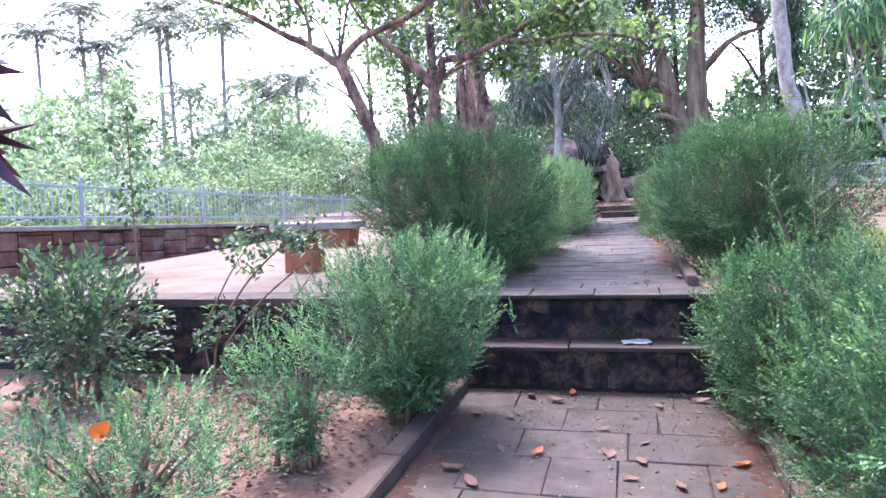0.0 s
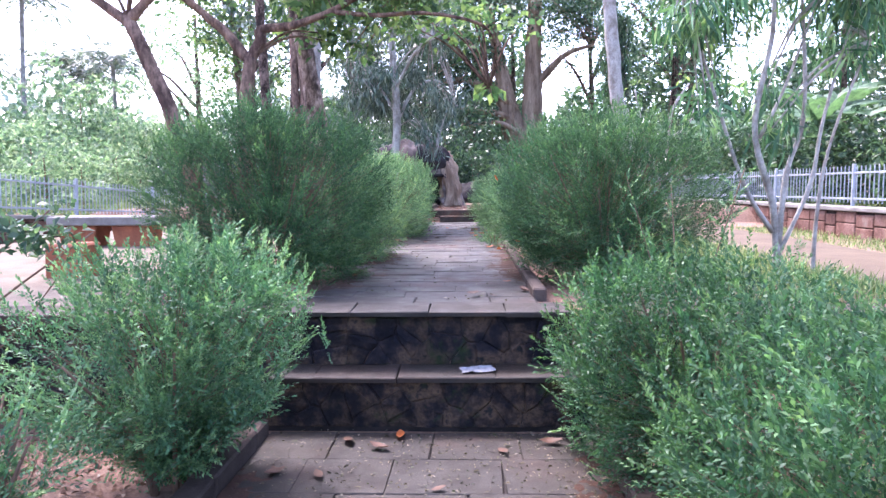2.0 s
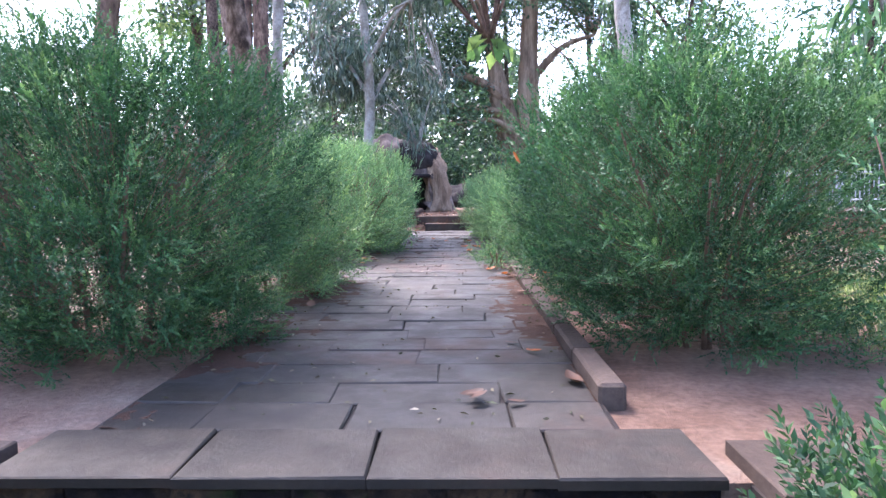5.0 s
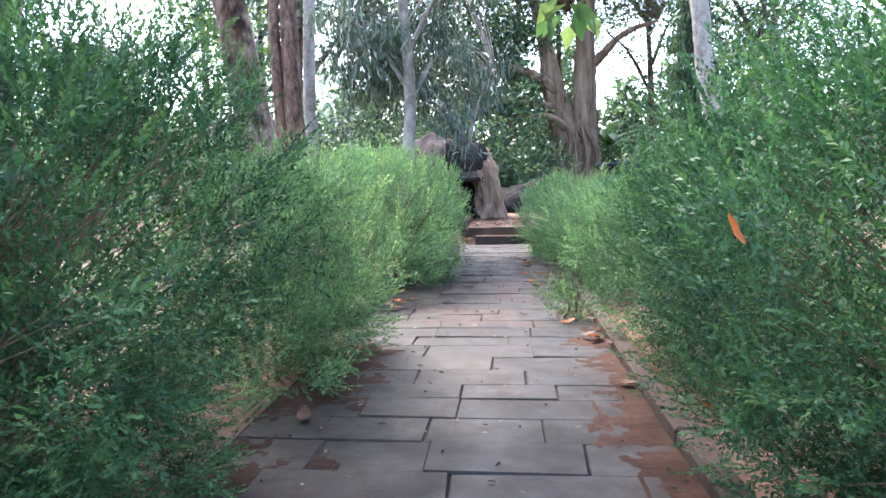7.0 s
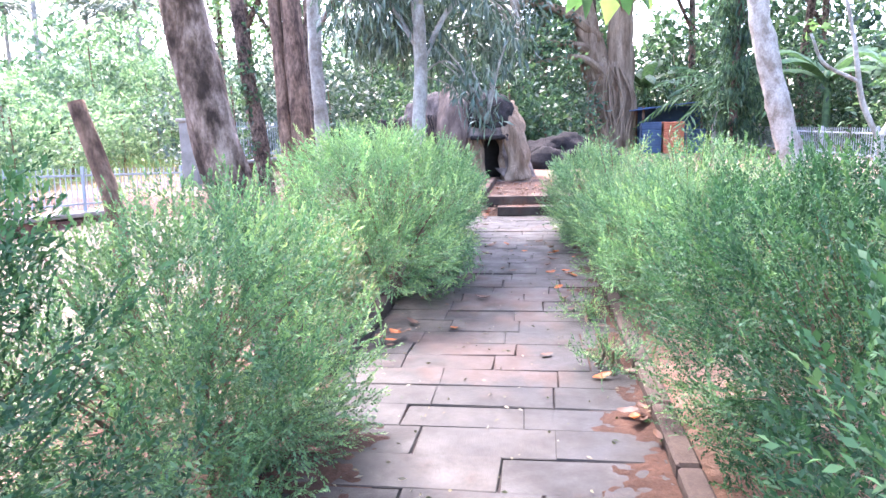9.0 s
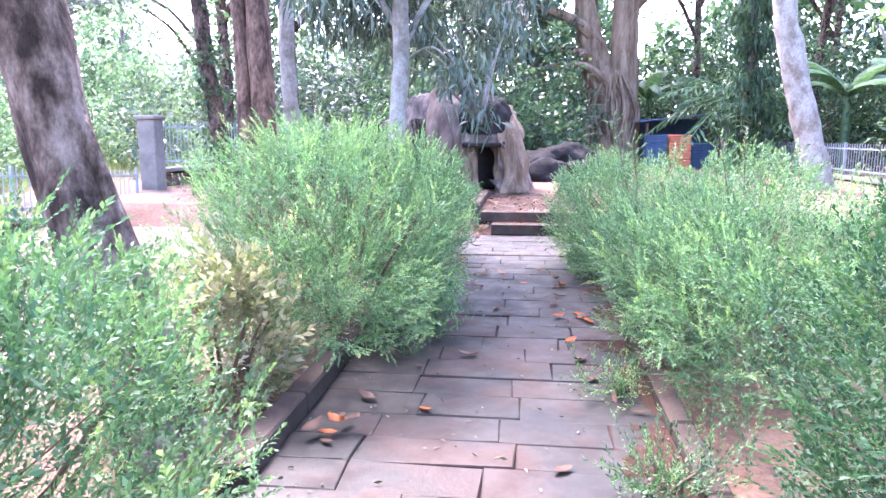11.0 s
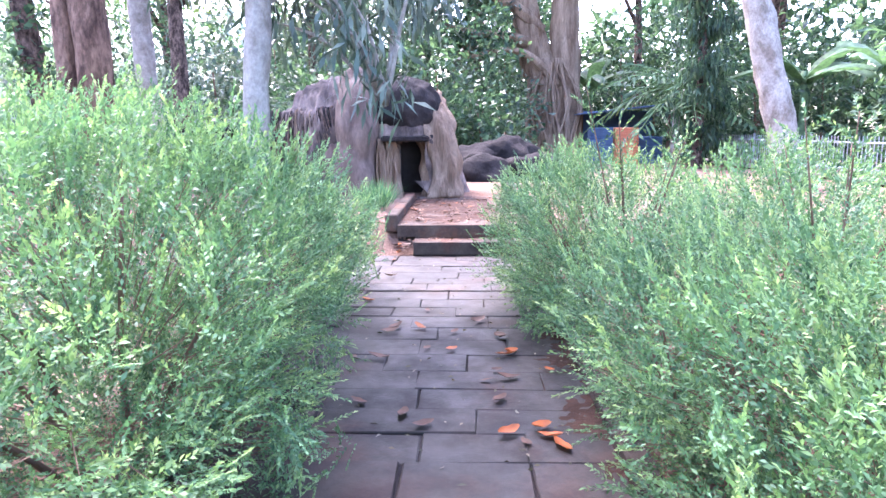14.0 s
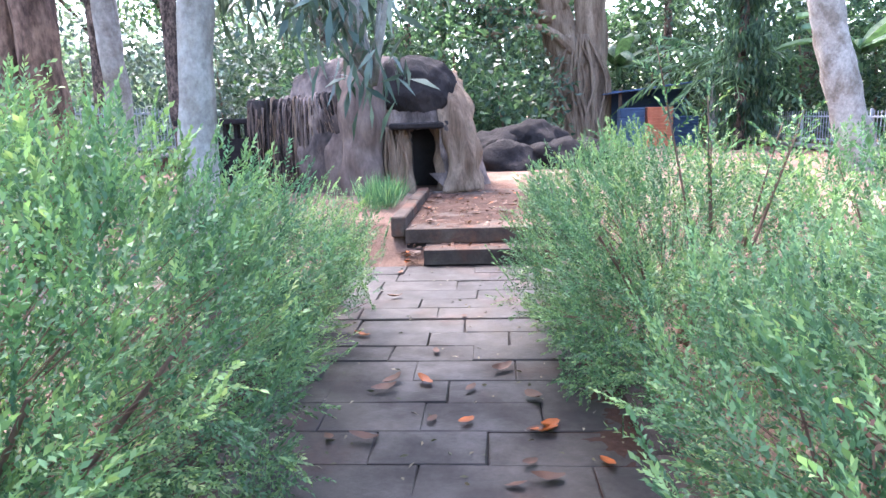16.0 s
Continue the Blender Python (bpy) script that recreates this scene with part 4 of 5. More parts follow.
tree("drooping_tree", "grey-leaved tree with long drooping leaves over the path", F, [
    ([(0, 0, -0.05), (-0.02, 0, 1.0), (0.03, 0.05, 2.2), (-0.05, 0.1, 3.6), (0.05, 0.2, 5.2)], 0.095, 0.05),
    ([(0.02, 0.05, 2.0), (0.35, 0.5, 2.7), (0.8, 1.2, 2.9), (1.1, 1.9, 2.5)], 0.035, 0.01),
    ([(0.0, 0.05, 2.2), (-0.5, 0.4, 2.9), (-1.0, 0.8, 3.1)], 0.035, 0.01),
    ([(0.0, 0.05, 2.6), (0.4, -0.3, 3.2), (0.7, -0.8, 3.3)], 0.03, 0.01),
    ([(0.0, 0.05, 1.9), (0.3, 0.15, 2.05), (0.55, 0.25, 1.75), (0.72, 0.3, 1.38)], 0.012, 0.004)],
    BARK_PALE, np.concatenate([ball((0.3, 0.7, 2.6), (1.0, 1.1, 0.75), 60, seed=9), ball((-0.5, 0.6, 2.9), (0.8, 0.9, 0.7), 40, seed=10), ball((0.2, 0.6, 4.0), (1.4, 1.3, 0.8), 70, seed=11), [(0.6, 0.26, 1.7), (0.7, 0.3, 1.45), (0.45, 0.2, 1.85)]]), leaf=0.17, width=0.028, spread=0.28, per=52, mat=LEAF_GREY, droop=0.75)
W = (5.05, 19.5, 0.6)
tree("white_tree", "leaning smooth whitish trunk by the railing", W, [
    (local(W, (5.08, 19.5, 0.5), (5.0, 19.5, 0.95), (4.62, 19.5, 2.2), (4.35, 19.5, 3.24), (4.15, 19.5, 4.2), (3.9, 19.6, 7.5)), 0.25, 0.17)], BARK_PALE, seg=14)
tree("frangipani", "bare pale-branched frangipani with a few yellow leaves", (3.7, 13.2, 0.6), [
    ([(0, 0, -0.05), (-0.02, 0, 0.7), (-0.1, 0, 1.1)], 0.05, 0.04),
    ([(-0.1, 0, 1.1), (-0.3, 0, 1.5), (-0.42, 0, 2.1), (-0.5, 0.1, 2.6)], 0.032, 0.018),
    ([(-0.1, 0, 1.1), (0.12, 0.1, 1.5), (0.2, 0.1, 2.2), (0.5, 0.1, 2.7)], 0.032, 0.018),
    ([(-0.35, 0, 1.7), (-0.7, 0, 1.9), (-0.85, 0, 2.2)], 0.022, 0.014),
    ([(0.15, 0.1, 1.7), (0.45, 0, 1.9), (0.6, 0, 2.3)], 0.022, 0.014),
    ([(0.0, 0, 0.9), (0.3, 0, 1.3), (0.42, 0, 1.9)], 0.022, 0.014)],
    BARK_PALE, [(-0.5, 0.1, 2.7), (0.5, 0.1, 2.8), (-0.85, 0, 2.25), (0.6, 0, 2.35), (0.42, 0, 1.95)], leaf=0.16, width=0.06, spread=0.15, per=9, mat=LEAF_CANOPY, twigs=False)
S = (2.75, 6.2, 0.6)
tree("slender_tree", "slender many-stemmed tree with narrow hanging leaves", S, [
    ([(0, 0, -0.05), (-0.05, 0, 0.6), (-0.25, -0.05, 1.3), (-0.1, 0, 2.2), (-0.2, 0, 3.4)], 0.035, 0.015),
    ([(-0.05, 0, 0.4), (-0.3, 0, 0.8), (-0.55, 0, 1.5), (-0.8, 0.1, 2.4)], 0.022, 0.01),
    ([(0, 0, 0.3), (0.05, 0, 0.9), (0.18, 0, 1.5), (0.12, 0.1, 3.0)], 0.028, 0.012),
    ([(0, 0, 0.2), (0.25, 0, 0.8), (0.35, 0, 1.4), (0.6, 0, 2.4)], 0.022, 0.01),
    ([(-0.2, -0.03, 1.2), (0.0, 0, 1.6), (0.3, 0.05, 2.4)], 0.018, 0.008),
    ([(0.3, 0, -0.05), (0.32, 0, 0.6), (0.42, 0, 1.2), (0.7, 0, 2.0)], 0.02, 0.009)],
    BARK_PALE, np.concatenate([ball((-0.65, 0, 2.3), (0.3, 0.3, 0.4), 14, seed=12), ball((0.1, 0, 2.75), (0.8, 0.6, 0.5), 40, seed=13), ball((0.55, 0, 2.1), (0.35, 0.3, 0.4), 14, seed=14), ball((-0.3, 0, 1.5), (0.5, 0.3, 0.3), 7, seed=15)]), leaf=0.19, width=0.026, spread=0.26, per=36, mat=LEAF_HEDGE, droop=0.7)


def banyan():
    at = (2.75, 30.0, 0.9)
    t = tree("banyan", "huge banyan with twin trunks and hanging woody roots", at, [
        ([(-0.2, 0, -0.2), (-0.25, 0, 1.0), (-0.38, 0, 2.1), (-0.75, 0, 3.2), (-1.08, 0, 4.4), (-1.35, 0.1, 6.0), (-1.9, 0.3, 8.5)], 0.78, 0.16),
        ([(0.05, 0, 0.3), (0.14, 0, 2.0), (0.1, 0, 4.0), (0.12, 0, 6.0), (0.3, 0.3, 10)], 0.56, 0.26),
        ([(-0.6, -0.2, 3.8), (-1.6, -0.4, 4.6), (-3.0, -0.6, 5.0), (-4.6, -1.0, 4.7)], 0.2, 0.07),
        ([(-0.5, -0.2, 3.2), (-1.4, -0.5, 3.6), (-2.6, -0.9, 3.7), (-4.0, -1.2, 4.0)], 0.16, 0.05),
        ([(-0.1, -0.5, 2.2), (-0.9, -0.7, 3.0), (-1.7, -0.9, 3.2), (-2.8, -1.0, 3.0)], 0.13, 0.05),
        ([(0.4, 0, 5.0), (1.4, -0.3, 6.0), (2.6, -0.5, 6.4)], 0.16, 0.06)],
        BARK_ROOT, np.concatenate([ball((-3.2, 0, 5.8), (2.2, 1.8, 1.3), 60, seed=20), ball((-1.0, 0, 8.5), (3.4, 2.4, 1.8), 90, seed=21), ball((2.2, 0, 8.0), (1.8, 2.0, 1.5), 50, seed=22), ball((-3.5, -0.5, 3.6), (1.6, 1.2, 0.7), 36, seed=23)]), leaf=0.16, width=0.085, spread=0.75, per=70, mat=LEAF_DARK, seg=28, flute=0.06)
    g = random.Random(5)
    for i in range(38):
        a = -math.pi * (0.05 + 0.9 * g.random())
        r = 0.8
        x, y = math.cos(a) * r, math.sin(a) * r
        tw = g.uniform(-0.5, 0.5)
        bm = bmesh.new()
        hug = lambda q: max(-0.98, min(0.55, q))
        limb(bm, [(x * 1.03 - 0.2, y * 1.05, -0.1), (hug(x - 0.2 + tw * 0.3), y, 0.8), (hug(x * 0.9 - 0.22 + tw), y * 0.95, 1.8), (hug(x * 0.7 - 0.35), y * 0.8, 3.0)], g.uniform(0.035, 0.11), 0.025, 7, 6)
        part("aerial_root", bm, BARK_ROOT, t, smooth=True)


banyan()


# ---- background planting ----
def wild_shrub(at, r, n, seed, mat=None, leaf=0.16, label="rank pale green bushes beyond the railing", name="wild_shrub", group="wild bushes"):
    t = thing(name, at, label, "bush", group)
    leaf_clumps(ball((0, 0, r[2] * 0.5), r, n, seed=seed), 0.55, 38, leaf * 1.12, leaf * 0.56, mat or LEAF_WILD, t)
    bm = bmesh.new()
    limb(bm, [(0, 0, -0.1), (0.1, 0, r[2] * 0.4), (0, 0.1, r[2])], 0.05, 0.02, 6, 4)
    part("stem", bm, TWIG, t, smooth=True)


G_ = random.Random(11)
for i in range(26):
    y = 5 + i * 1.5 + G_.uniform(-0.5, 0.5)
    x = -10.5 - G_.uniform(0, 4) - (y * 0.12)
    hh = G_.uniform(0.9, 1.7) + max(0, (y - 14) * 0.07)
    wild_shrub((x, y, 0.55), (G_.uniform(1.2, 2.0), G_.uniform(1.0, 1.6), hh), 34, 40 + i)
for i in range(20):
    y = 8 + i * 2.0
    x = -18 - G_.uniform(0, 8)
    wild_shrub((x, y, 0.55), (2.8, 2.4, G_.uniform(2.6, 5.2)), 60, 80 + i, leaf=0.26)
for i, (x, y, r) in enumerate([(-6, 25, 2.0), (-3.5, 26, 2.2), (-0.8, 25.5, 2.3), (0.0, 27.0, 1.7), (-8.5, 24, 2.0), (0.2, 24.0, 1.2), (6.5, 30, 2.4), (9.0, 27, 2.4), (12, 24, 2.4), (9.5, 21, 1.8), (12.5, 18, 2.0), (10.5, 15, 1.6), (13, 12, 2.0), (8.8, 17.5, 1.5), (8.2, 20.5, 1.6), (14, 16, 2.6), (13.5, 20.5, 2.8), (10.5, 25.5, 2.8), (7.3, 27, 2.2), (16, 24, 3.2), (11, 11, 1.8), (14, 8, 2.2), (-2.5, 28.5, 2.8), (1.2, 32.5, 3.0), (-5.5, 28.5, 2.8), (5.2, 33, 3.0), (-2.8, 23.5, 1.4), (-8, 28, 2.8), (-0.5, 30, 3.2), (8.5, 33, 3.2)]):
    wild_shrub((x, y, 0.7), (r * 1.1, r * 0.9, r * 1.25), 75, 110 + i, LEAF_DARK if i % 4 else LEAF_GREY, leaf=0.15, label="dense dark green undergrowth behind the garden", name="undergrowth", group="undergrowth")


def back_tree(at, h, r, seed, mat, bark=None, label="tall tree in the wood behind the garden", leaf=0.2):
    g = random.Random(seed)
    limbs = [([(0, 0, -0.1), (g.uniform(-0.2, 0.2), 0, h * 0.4), (g.uniform(-0.5, 0.5), 0, h)], 0.2, 0.07)]
    for k in range(3):
        a = g.uniform(0, 6.28)
        limbs.append(([(0, 0, h * (0.4 + 0.12 * k)), (math.cos(a) * r * 0.4, math.sin(a) * r * 0.4, h * (0.55 + 0.12 * k)), (math.cos(a) * r * 0.8, math.sin(a) * r * 0.8, h * (0.62 + 0.13 * k))], 0.09, 0.03))
    tree("wood_tree", label, at, limbs, bark or BARK, ball((0, 0, h * 0.8), (r, r, h * 0.36), 75, seed=seed), group="wood behind the garden", leaf=leaf, width=leaf * 0.5, spread=0.8, per=50, mat=mat, seg=7, twigs=False)


for i, (x, y, h, r, m) in enumerate([(-9, 30, 9, 3.0, LEAF_CANOPY), (-5, 32, 10, 3.2, LEAF_DARK), (-1.5, 31, 9, 3.0, LEAF_DARK), (0.5, 34, 12, 3.4, LEAF_GREY), (6.5, 36, 12, 3.2, LEAF_DARK), (10.5, 33, 11, 3.4, LEAF_CANOPY), (14.5, 27, 10, 3.2, LEAF_DARK), (16, 20, 9, 3.0, LEAF_CANOPY), (-5.2, 21.5, 8.5, 2.4, LEAF_GREY), (-7.5, 23, 9.5, 2.6, LEAF_CANOPY), (12, 19, 8, 2.6, LEAF_DARK), (13.5, 14, 8, 2.6, LEAF_CANOPY), (8.5, 29, 9, 2.6, LEAF_DARK), (17, 12, 8, 2.8, LEAF_DARK), (2.5, 37, 12, 3.5, LEAF_DARK), (-3, 38, 12, 3.5, LEAF_CANOPY), (-13, 33, 9, 3.2, LEAF_WILD)]):
    back_tree((x, y, 0.7), h, r, 200 + i, m)

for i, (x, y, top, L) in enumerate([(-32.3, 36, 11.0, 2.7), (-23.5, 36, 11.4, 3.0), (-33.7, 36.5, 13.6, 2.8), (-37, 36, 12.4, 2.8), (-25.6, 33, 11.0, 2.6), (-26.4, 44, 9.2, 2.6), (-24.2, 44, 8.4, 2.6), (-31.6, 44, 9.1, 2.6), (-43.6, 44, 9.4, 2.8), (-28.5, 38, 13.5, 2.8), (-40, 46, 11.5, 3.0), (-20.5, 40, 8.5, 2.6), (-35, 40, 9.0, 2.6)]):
    palm("coconut_palm", "tall slim distant coconut palm, leaves greyed to look hazy", (x, y, 0.5), top, 0.15, 20, L * 1.2, 24, 0.9, G_.uniform(-0.4, 0.4), mat=LEAF_PALM_HAZED)
palm("palm", "small feather palm by the blue shed", (5.2, 26.5, 0.7), 2.2, 0.12, 13, 2.4, 16, 0.7, 0.1, mat=LEAF_BANANA, group="palms behind the railing")
palm("palm", "small feather palm behind the railing", (9.5, 24, 0.7), 2.6, 0.12, 13, 2.4, 16, 0.7, 0.2, mat=LEAF_BANANA, group="palms behind the railing")


def banana(at, h, seed):
    g = random.Random(seed)
    t = thing("banana_plant", at, "banana plant with broad torn leaves behind the railing", "banana plant", "banana plants")
    bm = bmesh.new()
    limb(bm, [(0, 0, -0.1), (0.05, 0, h * 0.3), (0, 0, h * 0.55)], 0.12, 0.07, 8, 4)
    part("stalk", bm, LEAF_BANANA, t, smooth=True)
    for k in range(9):
        a, el, ln = k * 2.4 + g.random(), 1.5 - 1.3 * k / 9, h * 0.5 * g.uniform(0.8, 1.1)
        bm = bmesh.new()
        d = Vector((math.cos(a), math.sin(a), el)).normalized()
        side = d.cross(Vector((0, 0, 1))).normalized()
        prev = None
        for i in range(10):
            s = i / 9
            c = Vector((0, 0, h * 0.5)) + d * ln * s - Vector((0, 0, 0.45 * ln * s * s))
            w = 0.02 + 0.2 * math.sin(math.pi * min(1, 0.08 + s * 0.95)) ** 0.7
            row = [bm.verts.new(c + side * w + Vector((0, 0, -0.05 - 0.06 * g.random()))), bm.verts.new(c + Vector((0, 0, 0.02))), bm.verts.new(c - side * w + Vector((0, 0, -0.05 - 0.06 * g.random())))]
            if prev:
                for q in (0, 1):
                    bm.faces.new((prev[q], prev[q + 1], row[q + 1], row[q]))
            prev = row
        part("leaf", bm, LEAF_BANANA, t, smooth=True)


for i, (x, y, h) in enumerate([(9.2, 18.5, 4.6), (10.2, 20.5, 5.2), (8.2, 22.5, 4.2), (7.6, 25, 4.4), (11.5, 17, 4.8), (9.8, 14.5, 4.2), (3.9, 31.5, 5.0), (11.5, 22, 5.4)]):
    banana((x, y, 0.7), h, i)
Wp = (5.3, 25.0, 0.7)
tree("weeping_tree", "dark columnar tree with hanging foliage behind the railing", Wp, [([(0, 0, -0.1), (0, 0, 3), (0, 0, 6.5)], 0.14, 0.05)], BARK, np.concatenate([ball((0, 0, 1.0 + k * 0.8), (0.6, 0.6, 0.4), 16, seed=60 + k) for k in range(8)]), leaf=0.24, width=0.05, spread=0.35, per=40, mat=LEAF_DARK, droop=1.2)

# ---- hut surroundings ----
for i, (x, y, z, r) in enumerate([(0.35, 21.3, 1.0, 0.55), (1.05, 21.6, 0.95, 0.6), (0.75, 22.3, 1.3, 0.6), (1.6, 22.4, 1.0, 0.5), (0.1, 22.2, 1.2, 0.5)]):
    bm = bmesh.new()
    bmesh.ops.create_icosphere(bm, subdivisions=4, radius=r)
    for v in bm.verts:
        q = v.co.copy()
        v.co += q * (0.35 * noise.noise(q * 2.2 + Vector((i * 5, 0, 0))) + 0.12 * noise.noise(q * 7))
        v.co.z *= 0.72
    o = part("boulder", bm, DARKROCK, label="dark weathered boulder beside the rock hut", smooth=True, category="boulder", group="boulders by the hut")
    o.location = (x, y, z)


def crate(at, mat, label):
    c = thing("crate", at, label, "crate", "stacked crates")
    bm = bmesh.new()
    box(bm, -0.3, 0.3, -0.22, 0.22, 0, 0.24, 0.015)
    part("body", bm, mat, c)
    for z in (0.05, 0.12, 0.19):
        bm = bmesh.new()
        box(bm, -0.31, 0.31, -0.235, -0.22, z, z + 0.025, 0.004)
        part("rib", bm, mat, c)


for k in range(4):
    crate((3.55, 27.6, 0.93 + k * 0.24), BLUE, "blue plastic crate in a stack beside the banyan")
for k in range(4):
    crate((4.2, 27.5, 0.93 + k * 0.24), ORANGE, "orange plastic crate in a stack beside the banyan")
for k in range(3):
    crate((4.85, 27.6, 0.93 + k * 0.24), BLUE, "blue plastic crate in a stack beside the banyan")
shed = thing("blue_shed", (4.6, 29.6, 0.9), "low shed with a blue sheet roof", "shed")
for x in (-1.1, 1.1):
    for y in (-0.8, 0.8):
        bm = bmesh.new()
        box(bm, x - 0.04, x + 0.04, y - 0.04, y + 0.04, 0, 1.5, 0.006)
        part("post", bm, TWIG, shed)
bm = bmesh.new()
box(bm, -1.3, 1.3, -1.0, 1.0, 1.5, 1.54, 0.01, Matrix.Rotation(radians(-6), 4, "Y"))
part("roof", bm, BLUE, shed)
bm = bmesh.new()
box(bm, -1.15, 1.15, 0.78, 0.82, 0, 1.5, 0.005)
part("back_wall", bm, BLUE, shed)

lp = thing("gate_pillar", (-6.78, 18.3, 0.5), "square grey concrete gate pillar in the fence line", "pillar")
bm = bmesh.new()
box(bm, -0.16, 0.16, -0.16, 0.16, 0, 1.66, 0.015)
part("shaft", bm, COPING, lp)
bm = bmesh.new()
box(bm, -0.2, 0.2, -0.2, 0.2, 1.66, 1.73, 0.015)
part("cap", bm, COPING, lp)
dw = thing("slotted_wall", (-3.75, 19.6, 0.9), "low dark concrete wall with slots beside the hut", "wall")
bm = bmesh.new()
box(bm, -0.7, 0.5, -0.08, 0.08, 0, 0.7, 0.01)
part("base", bm, DARKROCK, dw)
bm = bmesh.new()
box(bm, -0.74, 0.54, -0.11, 0.11, 0.9, 0.98, 0.012)
part("rail", bm, DARKROCK, dw)
for i in range(8):
    bm = bmesh.new()
    box(bm, -0.66 + i * 0.155, -0.6 + i * 0.155, -0.06, 0.06, 0.7, 0.9, 0.006)
    part("baluster", bm, DARKROCK, dw)

# ---- left terrace ----
bench = thing("bench", (-4.8, 9.35, 0.63), "red oxide bench with a thick grey slab top", "bench")
bm = bmesh.new()
box(bm, -0.74, 0.74, -0.26, 0.26, 0.31, 0.43, 0.015)
part("top", bm, COPING, bench)
for x in (-0.36, 0.38):
    bm = bmesh.new()
    vs = box(bm, x - 0.27, x + 0.27, -0.2, 0.2, -0.03, 0.31, 0.015)
    for v in vs:
        if v.co.z < 0.15:
            v.co.x = x + (v.co.x - x) * 0.8
    part("support", bm, REDPAINT, bench)
bm = bmesh.new()
for v in box(bm, -0.18, 0.18, -0.16, 0.16, -0.02, 0.3, 0.02):
    v.co.x *= 1 - 0.25 * v.co.z
part("red_block", bm, REDPAINT, label="low red oxide block on the sandy terrace", category="block").location = (-3.4, 6.1, 0.65)
post = thing("cut_trunk", (-2.36, 9.0, 0.6), "leaning sawn-off reddish tree trunk", "tree stump")
bm = bmesh.new()
limb(bm, [(0, 0, -0.05), (-0.04, 0, 0.9), (-0.1, 0, 1.2), (-0.2, 0, 1.55)], 0.055, 0.048, 9, 5)
part("trunk", bm, BARK_RED, post, smooth=True)
sap = tree("sapling", "thin leafy sapling before the red wall", (-5.7, 6.2, 0.62), [([(0, 0, -0.05), (0, 0, 0.8), (0.03, 0, 2.0)], 0.015, 0.006)], TWIG, ball((0, 0, 1.35), (0.5, 0.4, 0.75), 26, seed=70), leaf=0.1, width=0.055, spread=0.14, per=14, mat=LEAF_DARK, group="young plants", twigs=False)
hedge_bush("rose_bush", "dark green broad-leaved bush on the lower terrace", (-4.1, 3.55, 0), 0.62, 0.55, 1.1, 420, LEAF_DARK, leaf=0.06, twig=0.3, depth=0.5, per=9, slim=0.6, group="young plants", stems=12, up=0.2)
arch = tree("arching_bush", "straggling bush with long leaning stems on the lower terrace", (-3.1, 3.9, 0), [
    ([(0, 0, -0.03), (0.1, 0, 0.35), (0.5, 0, 0.75), (1.12, 0, 1.18)], 0.011, 0.005),
    ([(-0.05, 0, -0.03), (0.02, 0, 0.4), (0.32, 0.02, 0.85), (0.85, 0.05, 1.3)], 0.011, 0.005),
    ([(0.05, 0.05, -0.03), (0.18, 0.05, 0.3), (0.55, 0.05, 0.55), (0.9, 0.05, 0.95)], 0.009, 0.004),
    ([(-0.05, 0, -0.03), (-0.1, 0, 0.4), (0.1, 0, 0.8), (0.4, 0, 1.2)], 0.009, 0.004)],
    TWIG, np.concatenate([ball((0.75, 0.03, 1.18), (0.42, 0.2, 0.16), 20, seed=71), ball((0.3, 0.03, 1.12), (0.3, 0.2, 0.2), 10, seed=73), ball((0.1, 0.05, 0.45), (0.4, 0.25, 0.25), 16, seed=72)]), leaf=0.06, width=0.035, spread=0.12, per=14, mat=LEAF_DARK, group="young plants", twigs=False)
cord = thing("cordyline", (-2.72, 1.5, 0), "purple-leaved plant overhanging the lower terrace", "plant", "young plants")
bm = bmesh.new()
limb(bm, [(0, 0, -0.03), (0.02, 0, 1.0), (0.05, 0.05, 2.15)], 0.022, 0.012, 7, 5)
part("stem", bm, TWIG, cord, smooth=True)
n = 46
hts = 1.75 + 0.45 * rng.random(n)
dd = np.stack([np.cos(np.arange(n) * 2.4), np.sin(np.arange(n) * 2.4), -0.5 + 0.7 * rng.normal(size=n)], 1)
obj("crown", leaf_mesh("crown", np.stack([0.04 * np.ones(n), 0.03 * np.ones(n), hts], 1), dd, 0.3 + 0.12 * rng.random(n), 0.075), LEAF_PURPLE, cord)
hedge_bush("variegated_shrub", "variegated cream and pink leaved shrub beside the path", (-1.5, 9.72, 0.6), 0.36, 0.34, 0.72, 300, LEAF_PALE, leaf=0.055, twig=0.22, per=9, slim=0.5, stems=6, group="young plants")

# ---- fallen leaves and small growth ----
def fallen_leaf_mesh(ln, curl, seed):
    g = random.Random(seed)
    bm = bmesh.new()
    prev = None
    for i in range(6):
        s = i / 5
        w = ln * 0.24 * math.sin(math.pi * (0.06 + 0.9 * s)) ** 0.8
        z = 0.006 + curl * ln * (s - 0.5) ** 2
        row = [bm.verts.new((ln * (s - 0.5), w, z + curl * w * g.uniform(0.5, 1.1))), bm.verts.new((ln * (s - 0.5), 0, z)), bm.verts.new((ln * (s - 0.5), -w, z + curl * w * g.uniform(0.3, 1.1)))]
        if prev:
            for q in (0, 1):
                bm.faces.new((prev[q], prev[q + 1], row[q + 1], row[q]))
        prev = row
    me = bpy.data.meshes.new("fallen_leaf")
    bm.to_mesh(me)
    bm.free()
    me.shade_smooth()
    return me


LM = []
